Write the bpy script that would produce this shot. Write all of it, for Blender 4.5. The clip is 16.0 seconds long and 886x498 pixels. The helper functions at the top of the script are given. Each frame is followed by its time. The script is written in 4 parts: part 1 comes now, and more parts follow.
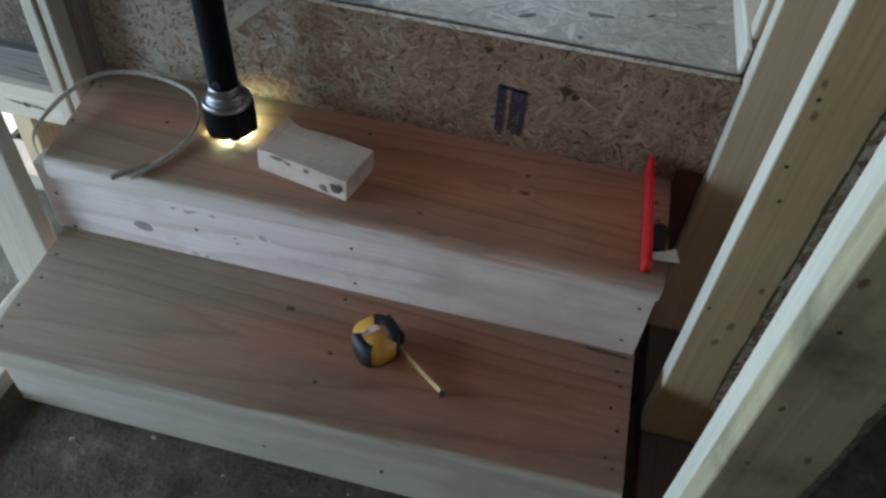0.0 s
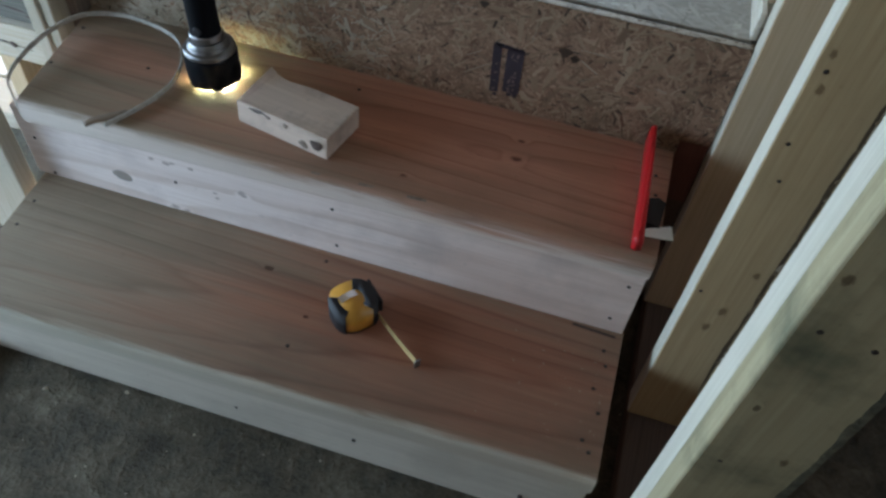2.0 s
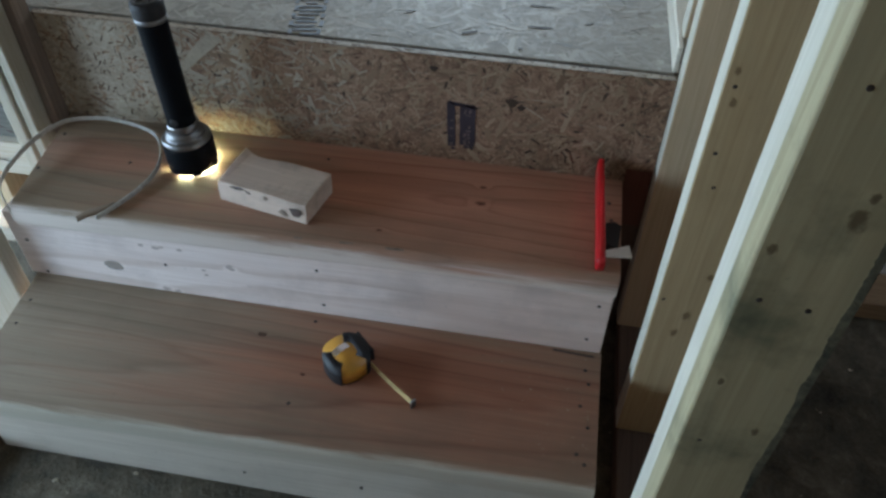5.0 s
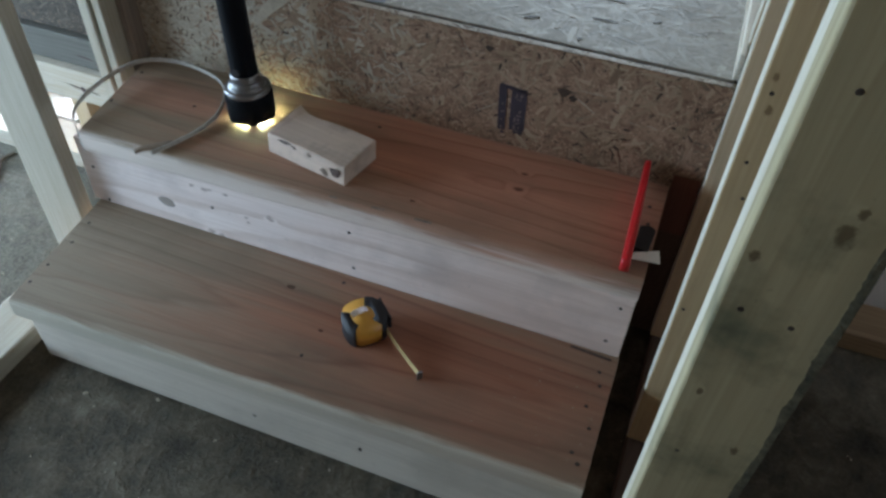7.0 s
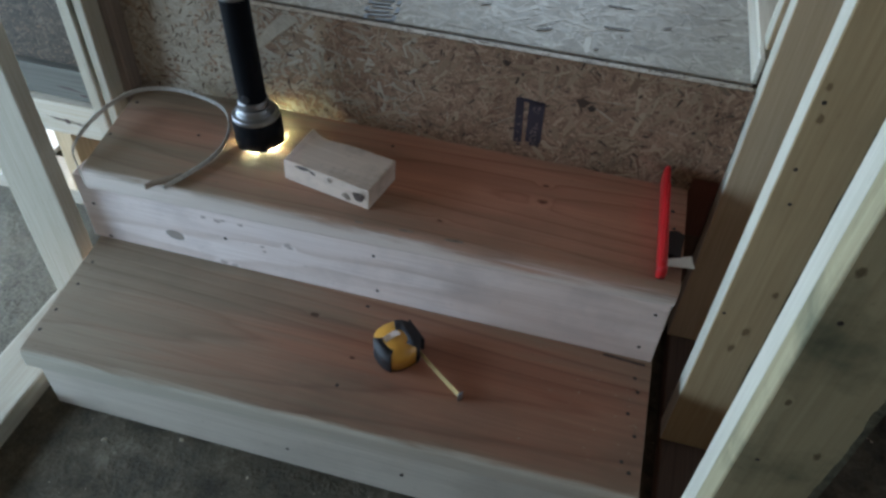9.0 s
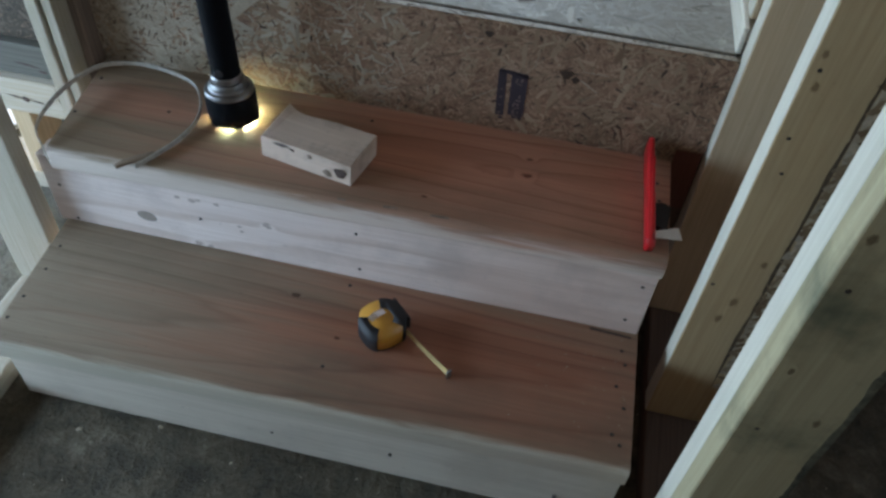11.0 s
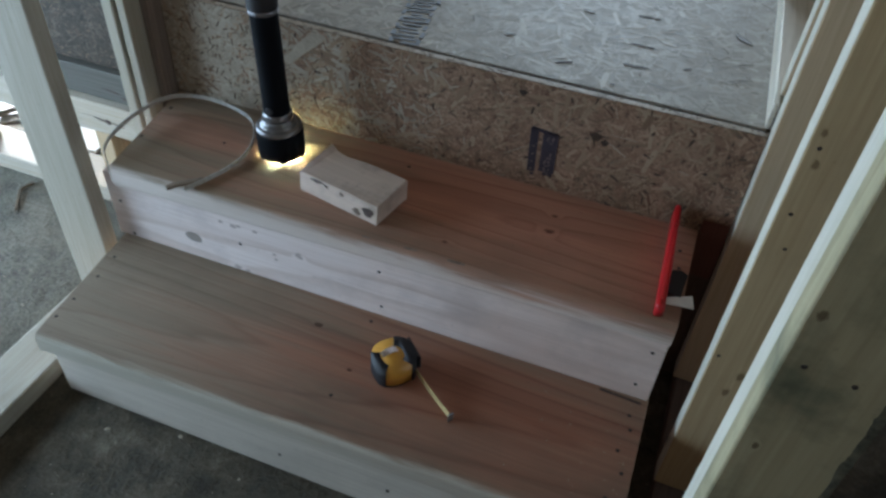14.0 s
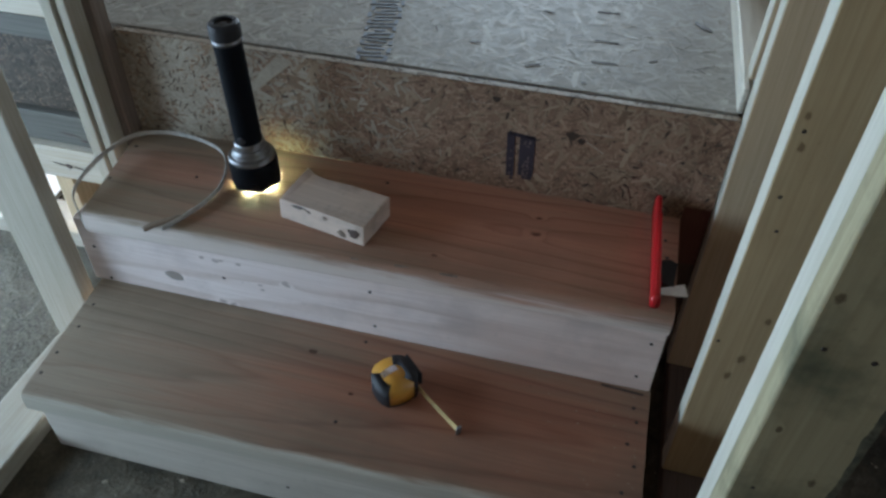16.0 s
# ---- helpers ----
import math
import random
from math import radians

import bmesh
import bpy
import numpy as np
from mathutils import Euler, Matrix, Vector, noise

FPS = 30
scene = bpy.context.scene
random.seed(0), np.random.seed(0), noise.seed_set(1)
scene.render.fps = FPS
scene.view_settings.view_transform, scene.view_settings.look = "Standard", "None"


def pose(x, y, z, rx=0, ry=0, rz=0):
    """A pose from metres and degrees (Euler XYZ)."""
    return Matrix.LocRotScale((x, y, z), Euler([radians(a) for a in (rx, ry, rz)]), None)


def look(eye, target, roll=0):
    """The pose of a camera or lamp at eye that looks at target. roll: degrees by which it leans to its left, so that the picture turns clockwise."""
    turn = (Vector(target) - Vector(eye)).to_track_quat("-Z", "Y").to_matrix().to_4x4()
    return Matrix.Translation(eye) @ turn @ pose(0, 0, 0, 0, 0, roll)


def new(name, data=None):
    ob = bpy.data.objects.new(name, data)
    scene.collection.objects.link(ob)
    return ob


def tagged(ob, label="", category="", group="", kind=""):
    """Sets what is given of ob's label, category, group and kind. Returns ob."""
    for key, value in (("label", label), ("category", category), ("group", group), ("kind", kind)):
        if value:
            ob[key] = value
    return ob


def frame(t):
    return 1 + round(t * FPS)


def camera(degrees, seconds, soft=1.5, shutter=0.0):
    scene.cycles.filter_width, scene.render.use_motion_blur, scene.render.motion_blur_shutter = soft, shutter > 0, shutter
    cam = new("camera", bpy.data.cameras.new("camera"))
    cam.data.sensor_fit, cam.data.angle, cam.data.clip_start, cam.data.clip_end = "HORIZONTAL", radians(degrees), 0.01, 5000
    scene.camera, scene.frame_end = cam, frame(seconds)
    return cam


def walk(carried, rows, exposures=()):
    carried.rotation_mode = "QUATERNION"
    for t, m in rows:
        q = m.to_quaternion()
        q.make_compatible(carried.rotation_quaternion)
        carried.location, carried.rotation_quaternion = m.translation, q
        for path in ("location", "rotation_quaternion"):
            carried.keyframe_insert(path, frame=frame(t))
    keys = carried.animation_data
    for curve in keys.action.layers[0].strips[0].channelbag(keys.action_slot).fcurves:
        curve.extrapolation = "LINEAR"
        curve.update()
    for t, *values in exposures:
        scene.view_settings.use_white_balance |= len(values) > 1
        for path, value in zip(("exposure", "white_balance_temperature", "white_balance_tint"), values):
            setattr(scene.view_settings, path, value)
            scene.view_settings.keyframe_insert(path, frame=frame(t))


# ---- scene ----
cam = camera(60.9, 16.0, 2.7)
PATH = [
    (0, (0.744, -0.71, 1.064), (0.506, 0.647, -0.385), 5.4),
    (0.5, (0.766, -0.684, 1.058), (0.434, 0.629, -0.413), 5.1),
    (1, (0.782, -0.664, 1.055), (0.438, 0.634, -0.427), 5.9),
    (1.5, (0.792, -0.647, 1.042), (0.507, 0.629, -0.472), 6.8),
    (2, (0.79, -0.656, 1.038), (0.516, 0.608, -0.487), 6.4),
    (2.5, (0.767, -0.683, 1.059), (0.561, 0.683, -0.387), 5.9),
    (3, (0.74, -0.702, 1.061), (0.565, 0.679, -0.374), 2.6),
    (3.5, (0.719, -0.722, 1.068), (0.535, 0.682, -0.345), 1.6),
    (4, (0.729, -0.741, 1.068), (0.528, 0.673, -0.333), 0.9),
    (6.5, (0.892, -0.729, 1.061), (0.499, 0.659, -0.324), 2.9),
    (7, (0.892, -0.733, 1.054), (0.424, 0.612, -0.351), 2.8),
    (7.5, (0.889, -0.727, 1.051), (0.386, 0.588, -0.369), 3.0),
    (8, (0.873, -0.726, 1.05), (0.452, 0.604, -0.383), 4.4),
    (8.5, (0.804, -0.743, 1.068), (0.434, 0.633, -0.336), 3.6),
    (11, (0.732, -0.739, 1.05), (0.516, 0.628, -0.393), 5.1),
    (11.5, (0.756, -0.743, 1.064), (0.464, 0.646, -0.344), 3.5),
    (12, (0.795, -0.741, 1.062), (0.411, 0.637, -0.337), 3.4),
    (12.5, (0.839, -0.736, 1.065), (0.415, 0.655, -0.308), 4.2),
    (13, (0.861, -0.735, 1.062), (0.405, 0.65, -0.307), 4.2),
    (13.5, (0.857, -0.74, 1.062), (0.382, 0.646, -0.3), 4.3),
    (14, (0.833, -0.743, 1.069), (0.366, 0.654, -0.284), 4.1),
    (14.5, (0.802, -0.736, 1.072), (0.383, 0.671, -0.287), 2.9),
    (15, (0.779, -0.736, 1.074), (0.389, 0.67, -0.295), 1.2),
    (15.5, (0.774, -0.743, 1.075), (0.42, 0.676, -0.29), 1.3),
    (16, (0.786, -0.744, 1.076), (0.422, 0.691, -0.268), 1.1),
]
walk(cam, [(t, look(eye, target, roll)) for t, eye, target, roll in PATH],
     [(0, -0.13, 6520, 14), (2, -0.06, 6520, 14), (4, -0.10, 6470, 13), (6.5, 0.0, 6570, 14), (8, -0.02, 6520, 14), (8.5, -0.10, 6470, 14), (11.5, -0.11, 6470, 14), (13, -0.13, 6420, 14), (14, -0.18, 6420, 14), (15, -0.24, 6420, 15), (16, -0.21, 6420, 14)])

# ---- light ----
world = bpy.data.worlds.new("overcast_sky")
scene.world = world
world.use_nodes = True
_wn = world.node_tree.nodes
_sky = _wn.new("ShaderNodeTexSky")
_sky.sky_type = "NISHITA"
_sky.sun_disc = False
_sky.sun_elevation = radians(42)
_sky.sun_rotation = radians(290)
world.node_tree.links.new(_sky.outputs[0], _wn["Background"].inputs[0])
_wn["Background"].inputs[1].default_value = 0.10


def area_lamp(name, m, width, height, watts, colour):
    data = bpy.data.lights.new(name, "AREA")
    data.shape, data.size, data.size_y, data.energy, data.color = "RECTANGLE", width, height, watts, colour
    ob = new(name, data)
    ob.matrix_world = m
    return ob


# daylight in the window openings of the outer walls
DAY = (0.605, 0.795, 1.0)
area_lamp("window_light_west", look((-1.41, -0.40, 0.56), (0.4, -0.15, 0.40)), 1.84, 0.84, 78, (0.54, 0.78, 1.0))
area_lamp("door_light_south", look((-0.62, -3.38, 0.75), (-0.35, 0.0, 0.35)), 1.35, 1.2, 15, (0.60, 0.80, 0.98))
area_lamp("window_light_north", look((0.1, 4.40, 1.75), (0.2, 0.5, 0.6)), 1.5, 1.1, 178, (0.64, 0.84, 0.98))
area_lamp("window_light_east", look((4.09, -0.2, 1.35), (1.2, -0.1, 0.3)), 1.2, 1.1, 16, DAY)
# added lamp, with its low opening, to brighten the patch under the landing
area_lamp("crawl_opening_light", look((-1.40, 0.84, 0.33), (-0.6, 0.45, 0.0)), 0.36, 0.42, 150, (0.85, 0.94, 1.0))


# ---- materials ----
def mat(name):
    m = bpy.data.materials.new(name)
    m.use_nodes = True
    return m, m.node_tree, m.node_tree.nodes["Principled BSDF"]


def ramp(nt, fac, stops):
    r = nt.nodes.new("ShaderNodeValToRGB")
    while len(r.color_ramp.elements) < len(stops):
        r.color_ramp.elements.new(0.5)
    for e, (p, c) in zip(r.color_ramp.elements, stops):
        e.position, e.color = p, (*c, 1)
    nt.links.new(fac, r.inputs[0])
    return r.outputs[0]


def mix(nt, fac, a, b, kind="MIX"):
    m = nt.nodes.new("ShaderNodeMix")
    m.data_type, m.blend_type = "RGBA", kind
    for s, v in ((m.inputs[0], fac), (m.inputs[6], a), (m.inputs[7], b)):
        if isinstance(v, (int, float)):
            s.default_value = v
        elif isinstance(v, tuple):
            s.default_value = (*v, 1)
        else:
            nt.links.new(v, s)
    return m.outputs[2]


def math_node(nt, op, a, b=0.0, c=None):
    m = nt.nodes.new("ShaderNodeMath")
    m.operation = op
    for s, v in zip(m.inputs, (a, b, c)):
        if v is None:
            continue
        if isinstance(v, (int, float)):
            s.default_value = v
        else:
            nt.links.new(v, s)
    return m.outputs[0]


def vec_node(nt, op, a, b):
    m = nt.nodes.new("ShaderNodeVectorMath")
    m.operation = op
    for s, v in zip(m.inputs, (a, b)):
        if isinstance(v, tuple):
            s.default_value = v
        else:
            nt.links.new(v, s)
    return m.outputs["Value"] if op in ("LENGTH", "DOT_PRODUCT") else m.outputs[0]


def noise_tex(nt, vec, scale, detail=4.0, rough=0.55, distortion=0.0):
    n = nt.nodes.new("ShaderNodeTexNoise")
    n.inputs["Scale"].default_value, n.inputs["Detail"].default_value = scale, detail
    n.inputs["Roughness"].default_value, n.inputs["Distortion"].default_value = rough, distortion
    nt.links.new(vec, n.inputs["Vector"])
    return n.outputs[0]


def bump(nt, bsdf, height, strength, distance):
    b = nt.nodes.new("ShaderNodeBump")
    b.inputs["Strength"].default_value, b.inputs["Distance"].default_value = strength, distance
    nt.links.new(height, b.inputs["Height"])
    nt.links.new(b.outputs[0], bsdf.inputs["Normal"])


def object_coords(nt, shift=True):
    tc = nt.nodes.new("ShaderNodeTexCoord").outputs["Object"]
    if not shift:
        return tc
    info = nt.nodes.new("ShaderNodeObjectInfo").outputs["Random"]
    comb = nt.nodes.new("ShaderNodeCombineXYZ")
    for i, k in enumerate((3.1, 5.7, 7.3)):
        nt.links.new(math_node(nt, "MULTIPLY", info, k), comb.inputs[i])
    return vec_node(nt, "ADD", tc, comb.outputs[0])


def wood(name, light, dark, axis="x", contrast=0.6, rings=11.0, pith=(0.0, 0.0, -0.12), knots=(), shift=True, rough=0.62,
         stain=(0.12, 0.10, 0.08), stain_amount=0.25, worn_and_lit=None, knot_dark=0.82, red_and_shade=(), tilt=0.0, stain_scale=3.1,
         fibre_by=0.5, swirl=0.006, wobble=0.13, streak=0.0, soft=False,
         red_pale=(0.39, 0.178, 0.118), red_deep=(0.165, 0.052, 0.031)):
    """Sawn softwood: year rings about a pith that runs along the axis, fibre, blotches, and knots at (x, y, z, radius)."""
    m, nt, bs = mat(name)
    raw = object_coords(nt, False)
    co = object_coords(nt, shift)
    i = "xyz".index(axis)
    along = [1.0, 1.0, 1.0]
    along[i] = 0.09
    slow = vec_node(nt, "MULTIPLY", co, tuple(along))
    wob = noise_tex(nt, slow, 9.0, 3.0, 0.5)
    # the wood runs round each knot
    bend = None
    knot_mask = None
    knot_core = None
    for kx, ky, kz, kr in knots:
        d = vec_node(nt, "SUBTRACT", raw, (kx, ky, kz))
        s = [1.0 / kr] * 3
        s[i] = 0.62 / kr
        r = vec_node(nt, "LENGTH", vec_node(nt, "MULTIPLY", d, tuple(s)), (0, 0, 0))
        near = math_node(nt, "DIVIDE", 1.0, math_node(nt, "ADD", math_node(nt, "POWER", r, 2.0), 0.35))
        bend = near if bend is None else math_node(nt, "ADD", bend, near)
        wv = math_node(nt, "ADD", r, math_node(nt, "MULTIPLY", math_node(nt, "SUBTRACT", noise_tex(nt, raw, 0.9 / kr, 4.0, 0.65, 0.5), 0.5), 1.5))
        mr = nt.nodes.new("ShaderNodeMapRange")
        mr.interpolation_type = "SMOOTHSTEP"
        mr.inputs[1].default_value, mr.inputs[2].default_value = 1.12, 0.45
        nt.links.new(wv, mr.inputs[0])
        knot_mask = mr.outputs[0] if knot_mask is None else math_node(nt, "MAXIMUM", knot_mask, mr.outputs[0])
    p = list(pith)
    p[i] = 0.0
    d = vec_node(nt, "SUBTRACT", raw, tuple(p))
    flat = [1.0, 1.0, 1.0]
    flat[i] = 0.0
    if tilt:
        # the pith dips along the plank, so the rings come out as nested arches
        sx = nt.nodes.new("ShaderNodeSeparateXYZ")
        nt.links.new(raw, sx.inputs[0])
        dip = nt.nodes.new("ShaderNodeCombineXYZ")
        nt.links.new(math_node(nt, "MULTIPLY", sx.outputs[0], tilt), dip.inputs[2])
        d = vec_node(nt, "ADD", d, dip.outputs[0])
    rad = vec_node(nt, "LENGTH", vec_node(nt, "MULTIPLY", d, tuple(flat)), (0, 0, 0))
    rad = math_node(nt, "ADD", rad, math_node(nt, "MULTIPLY", wob, wobble))
    if bend is not None:
        rad = math_node(nt, "ADD", rad, math_node(nt, "MULTIPLY", bend, swirl))
    info = nt.nodes.new("ShaderNodeObjectInfo").outputs["Random"]
    ph = math_node(nt, "FRACT", math_node(nt, "ADD", math_node(nt, "MULTIPLY", rad, rings * 10.0), info))
    if soft:
        ring = ramp(nt, ph, ((0.0, (0, 0, 0)), (0.55, (0.10, 0.10, 0.10)), (0.80, (0.40, 0.40, 0.40)), (0.89, (1, 1, 1)), (0.97, (0.1, 0.1, 0.1))))
    else:
        ring = ramp(nt, ph, ((0.0, (0, 0, 0)), (0.62, (0.35, 0.35, 0.35)), (0.86, (1, 1, 1)), (0.93, (0.9, 0.9, 0.9)), (1.0, (0, 0, 0))))
    thin = [260.0, 260.0, 260.0]
    thin[i] = 7.0
    fibre = noise_tex(nt, vec_node(nt, "MULTIPLY", co, tuple(thin)), 1.0, 3.0, 0.6)
    blotch = noise_tex(nt, slow, 26.0, 5.0, 0.6, 0.6)
    big = noise_tex(nt, co, stain_scale, 5.0, 0.62)
    vary = noise_tex(nt, slow, 14.0, 2.0)
    amount = math_node(nt, "MULTIPLY", ring, math_node(nt, "MULTIPLY", vary, contrast * 1.5))
    for hx, hy, rx, ry, amt in red_and_shade:
        # reddened wood along the grain; the red of cast shadows is put in too
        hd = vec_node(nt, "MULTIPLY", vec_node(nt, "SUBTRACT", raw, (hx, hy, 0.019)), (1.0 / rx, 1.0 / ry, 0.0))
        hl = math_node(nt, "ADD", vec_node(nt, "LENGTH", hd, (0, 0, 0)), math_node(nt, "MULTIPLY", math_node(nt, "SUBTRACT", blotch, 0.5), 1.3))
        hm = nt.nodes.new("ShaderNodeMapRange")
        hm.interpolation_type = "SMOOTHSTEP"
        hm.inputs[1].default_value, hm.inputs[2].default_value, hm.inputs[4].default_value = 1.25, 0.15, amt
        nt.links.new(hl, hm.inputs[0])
        light, dark = mix(nt, hm.outputs[0], light, red_pale), mix(nt, hm.outputs[0], dark, red_deep)
    col = mix(nt, amount, light, dark)
    col = mix(nt, math_node(nt, "MULTIPLY", ramp(nt, fibre, ((0.30, (0, 0, 0)), (0.72, (1, 1, 1)))), fibre_by), col, dark)
    if streak:
        # broad darker bands drawn out along the grain
        wide = [34.0, 34.0, 34.0]
        wide[i] = 1.6
        band = noise_tex(nt, vec_node(nt, "MULTIPLY", co, tuple(wide)), 1.0, 4.0, 0.62, 0.5)
        col = mix(nt, math_node(nt, "MULTIPLY", ramp(nt, band, ((0.44, (0, 0, 0)), (0.66, (1, 1, 1)))), streak), col, mix(nt, 1.0, dark, (0.62, 0.62, 0.62), "MULTIPLY"))
    bl = ramp(nt, blotch, ((0.45, (0, 0, 0)), (0.75, (1, 1, 1))))
    col = mix(nt, math_node(nt, "MULTIPLY", bl, 0.30), col, dark)
    st = ramp(nt, big, ((0.50, (0, 0, 0)), (0.72, (1, 1, 1))))
    col = mix(nt, math_node(nt, "MULTIPLY", st, stain_amount), col, stain)
    speck = ramp(nt, noise_tex(nt, co, 95.0, 2.0, 0.7), ((0.66, (0, 0, 0)), (0.74, (1, 1, 1))))
    col = mix(nt, math_node(nt, "MULTIPLY", speck, 0.25), col, stain)
    if worn_and_lit is not None:
        # scuffed pale front edge, light painted in: (y where it ends, width, colour)
        y_end, width, pale, skew = worn_and_lit
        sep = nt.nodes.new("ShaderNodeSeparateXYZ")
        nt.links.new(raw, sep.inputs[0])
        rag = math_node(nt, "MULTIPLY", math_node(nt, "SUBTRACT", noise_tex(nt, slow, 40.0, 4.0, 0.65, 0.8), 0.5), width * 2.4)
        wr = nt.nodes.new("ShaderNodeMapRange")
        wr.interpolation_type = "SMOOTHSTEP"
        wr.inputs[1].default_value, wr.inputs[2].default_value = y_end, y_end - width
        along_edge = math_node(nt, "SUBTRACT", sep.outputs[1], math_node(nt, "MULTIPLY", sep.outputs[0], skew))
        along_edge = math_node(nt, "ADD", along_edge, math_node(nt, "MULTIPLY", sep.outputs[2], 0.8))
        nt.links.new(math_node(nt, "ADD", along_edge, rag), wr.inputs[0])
        wear_and_light = mix(nt, math_node(nt, "MULTIPLY", fibre, 0.45), pale, light)
        col = mix(nt, math_node(nt, "MULTIPLY", wr.outputs[0], 0.92), col, wear_and_light)
    if knot_mask is not None:
        kc = mix(nt, 1.0, dark, (0.34, 0.28, 0.24), "MULTIPLY")
        col = mix(nt, math_node(nt, "MULTIPLY", knot_mask, knot_dark), col, kc)
    nt.links.new(col, bs.inputs["Base Color"])
    rg = math_node(nt, "ADD", math_node(nt, "MULTIPLY", fibre, 0.25), rough - 0.12)
    nt.links.new(rg, bs.inputs["Roughness"])
    bs.inputs["Specular IOR Level"].default_value = 0.25
    bump(nt, bs, math_node(nt, "ADD", math_node(nt, "MULTIPLY", fibre, 0.6), math_node(nt, "MULTIPLY", ring, 0.3)), 0.35, 0.0006)
    return m


def plain(name, colour, rough=0.5, metal=0.0, vary=0.2, scale=60.0, bump_by=0.15, spec=0.5):
    m, nt, bs = mat(name)
    co = object_coords(nt)
    a, b = noise_tex(nt, co, scale, 4.0), noise_tex(nt, co, scale * 0.12, 3.0)
    f = math_node(nt, "MULTIPLY", math_node(nt, "ADD", a, b), 0.5)
    lo, hi = tuple(max(0.0, c * (1 - vary)) for c in colour), tuple(min(1.0, c * (1 + vary)) for c in colour)
    nt.links.new(ramp(nt, f, ((0.3, lo), (0.7, hi))), bs.inputs["Base Color"])
    nt.links.new(math_node(nt, "ADD", math_node(nt, "MULTIPLY", a, 0.2), rough - 0.1), bs.inputs["Roughness"])
    bs.inputs["Metallic"].default_value = metal
    bs.inputs["Specular IOR Level"].default_value = spec
    if bump_by:
        bump(nt, bs, a, bump_by, 0.0008)
    return m


def concrete(name, colour):
    m, nt, bs = mat(name)
    co = object_coords(nt, False)
    big, mid, fine = noise_tex(nt, co, 2.2, 5.0, 0.65, 0.5), noise_tex(nt, co, 14.0, 5.0, 0.65), noise_tex(nt, co, 160.0, 4.0, 0.7)
    c1 = ramp(nt, big, ((0.34, tuple(v * 0.42 for v in colour)), (0.52, colour), (0.70, tuple(v * 1.6 for v in colour))))
    c2 = mix(nt, 0.6, c1, ramp(nt, mid, ((0.36, tuple(v * 0.30 for v in colour)), (0.60, tuple(v * 1.7 for v in colour)))))
    c3 = mix(nt, 0.42, c2, ramp(nt, fine, ((0.35, (0.02, 0.018, 0.015)), (0.7, tuple(v * 1.7 for v in colour)))))
    smear = noise_tex(nt, vec_node(nt, "MULTIPLY", co, (6.0, 9.0, 1.0)), 1.0, 4.0, 0.6, 0.3)
    c4 = mix(nt, ramp(nt, smear, ((0.55, (0, 0, 0)), (0.72, (0.5, 0.5, 0.5)))), c3, (0.17, 0.14, 0.105))
    # darker brown from the left wall rightwards: dirt with the shade there painted in
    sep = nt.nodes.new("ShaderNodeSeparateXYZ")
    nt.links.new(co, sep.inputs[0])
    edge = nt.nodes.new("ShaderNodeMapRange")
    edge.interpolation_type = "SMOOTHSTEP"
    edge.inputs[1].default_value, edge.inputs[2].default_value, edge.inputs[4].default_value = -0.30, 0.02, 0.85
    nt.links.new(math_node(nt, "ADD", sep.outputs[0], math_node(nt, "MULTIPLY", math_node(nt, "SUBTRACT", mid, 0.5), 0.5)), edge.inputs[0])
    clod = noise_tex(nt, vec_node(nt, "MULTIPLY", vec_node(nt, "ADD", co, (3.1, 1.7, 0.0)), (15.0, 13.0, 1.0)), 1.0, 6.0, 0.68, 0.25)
    earth_and_shade = ramp(nt, clod, ((0.34, (0.014, 0.010, 0.006)), (0.52, (0.064, 0.048, 0.028)), (0.68, (0.165, 0.135, 0.092))))
    earth_and_shade = mix(nt, 0.2, earth_and_shade, c3)
    c5 = mix(nt, edge.outputs[0], c4, earth_and_shade)
    nt.links.new(c5, bs.inputs["Base Color"])
    bs.inputs["Roughness"].default_value = 0.88
    bs.inputs["Specular IOR Level"].default_value = 0.2
    bump(nt, bs, math_node(nt, "ADD", math_node(nt, "ADD", math_node(nt, "MULTIPLY", mid, 0.6), math_node(nt, "MULTIPLY", clod, 0.8)), math_node(nt, "MULTIPLY", fine, 0.25)), 1.0, 0.016)
    return m


def osb_base(name, dark, light):
    m, nt, bs = mat(name)
    co = object_coords(nt, False)
    a, b = noise_tex(nt, co, 45.0, 5.0, 0.7, 1.2), noise_tex(nt, co, 240.0, 3.0, 0.6)
    c = ramp(nt, a, ((0.32, dark), (0.66, light)))
    c = mix(nt, math_node(nt, "MULTIPLY", b, 0.4), c, tuple(v * 0.5 for v in dark))
    nt.links.new(c, bs.inputs["Base Color"])
    bs.inputs["Roughness"].default_value = 0.7
    bump(nt, bs, a, 0.4, 0.001)
    return m


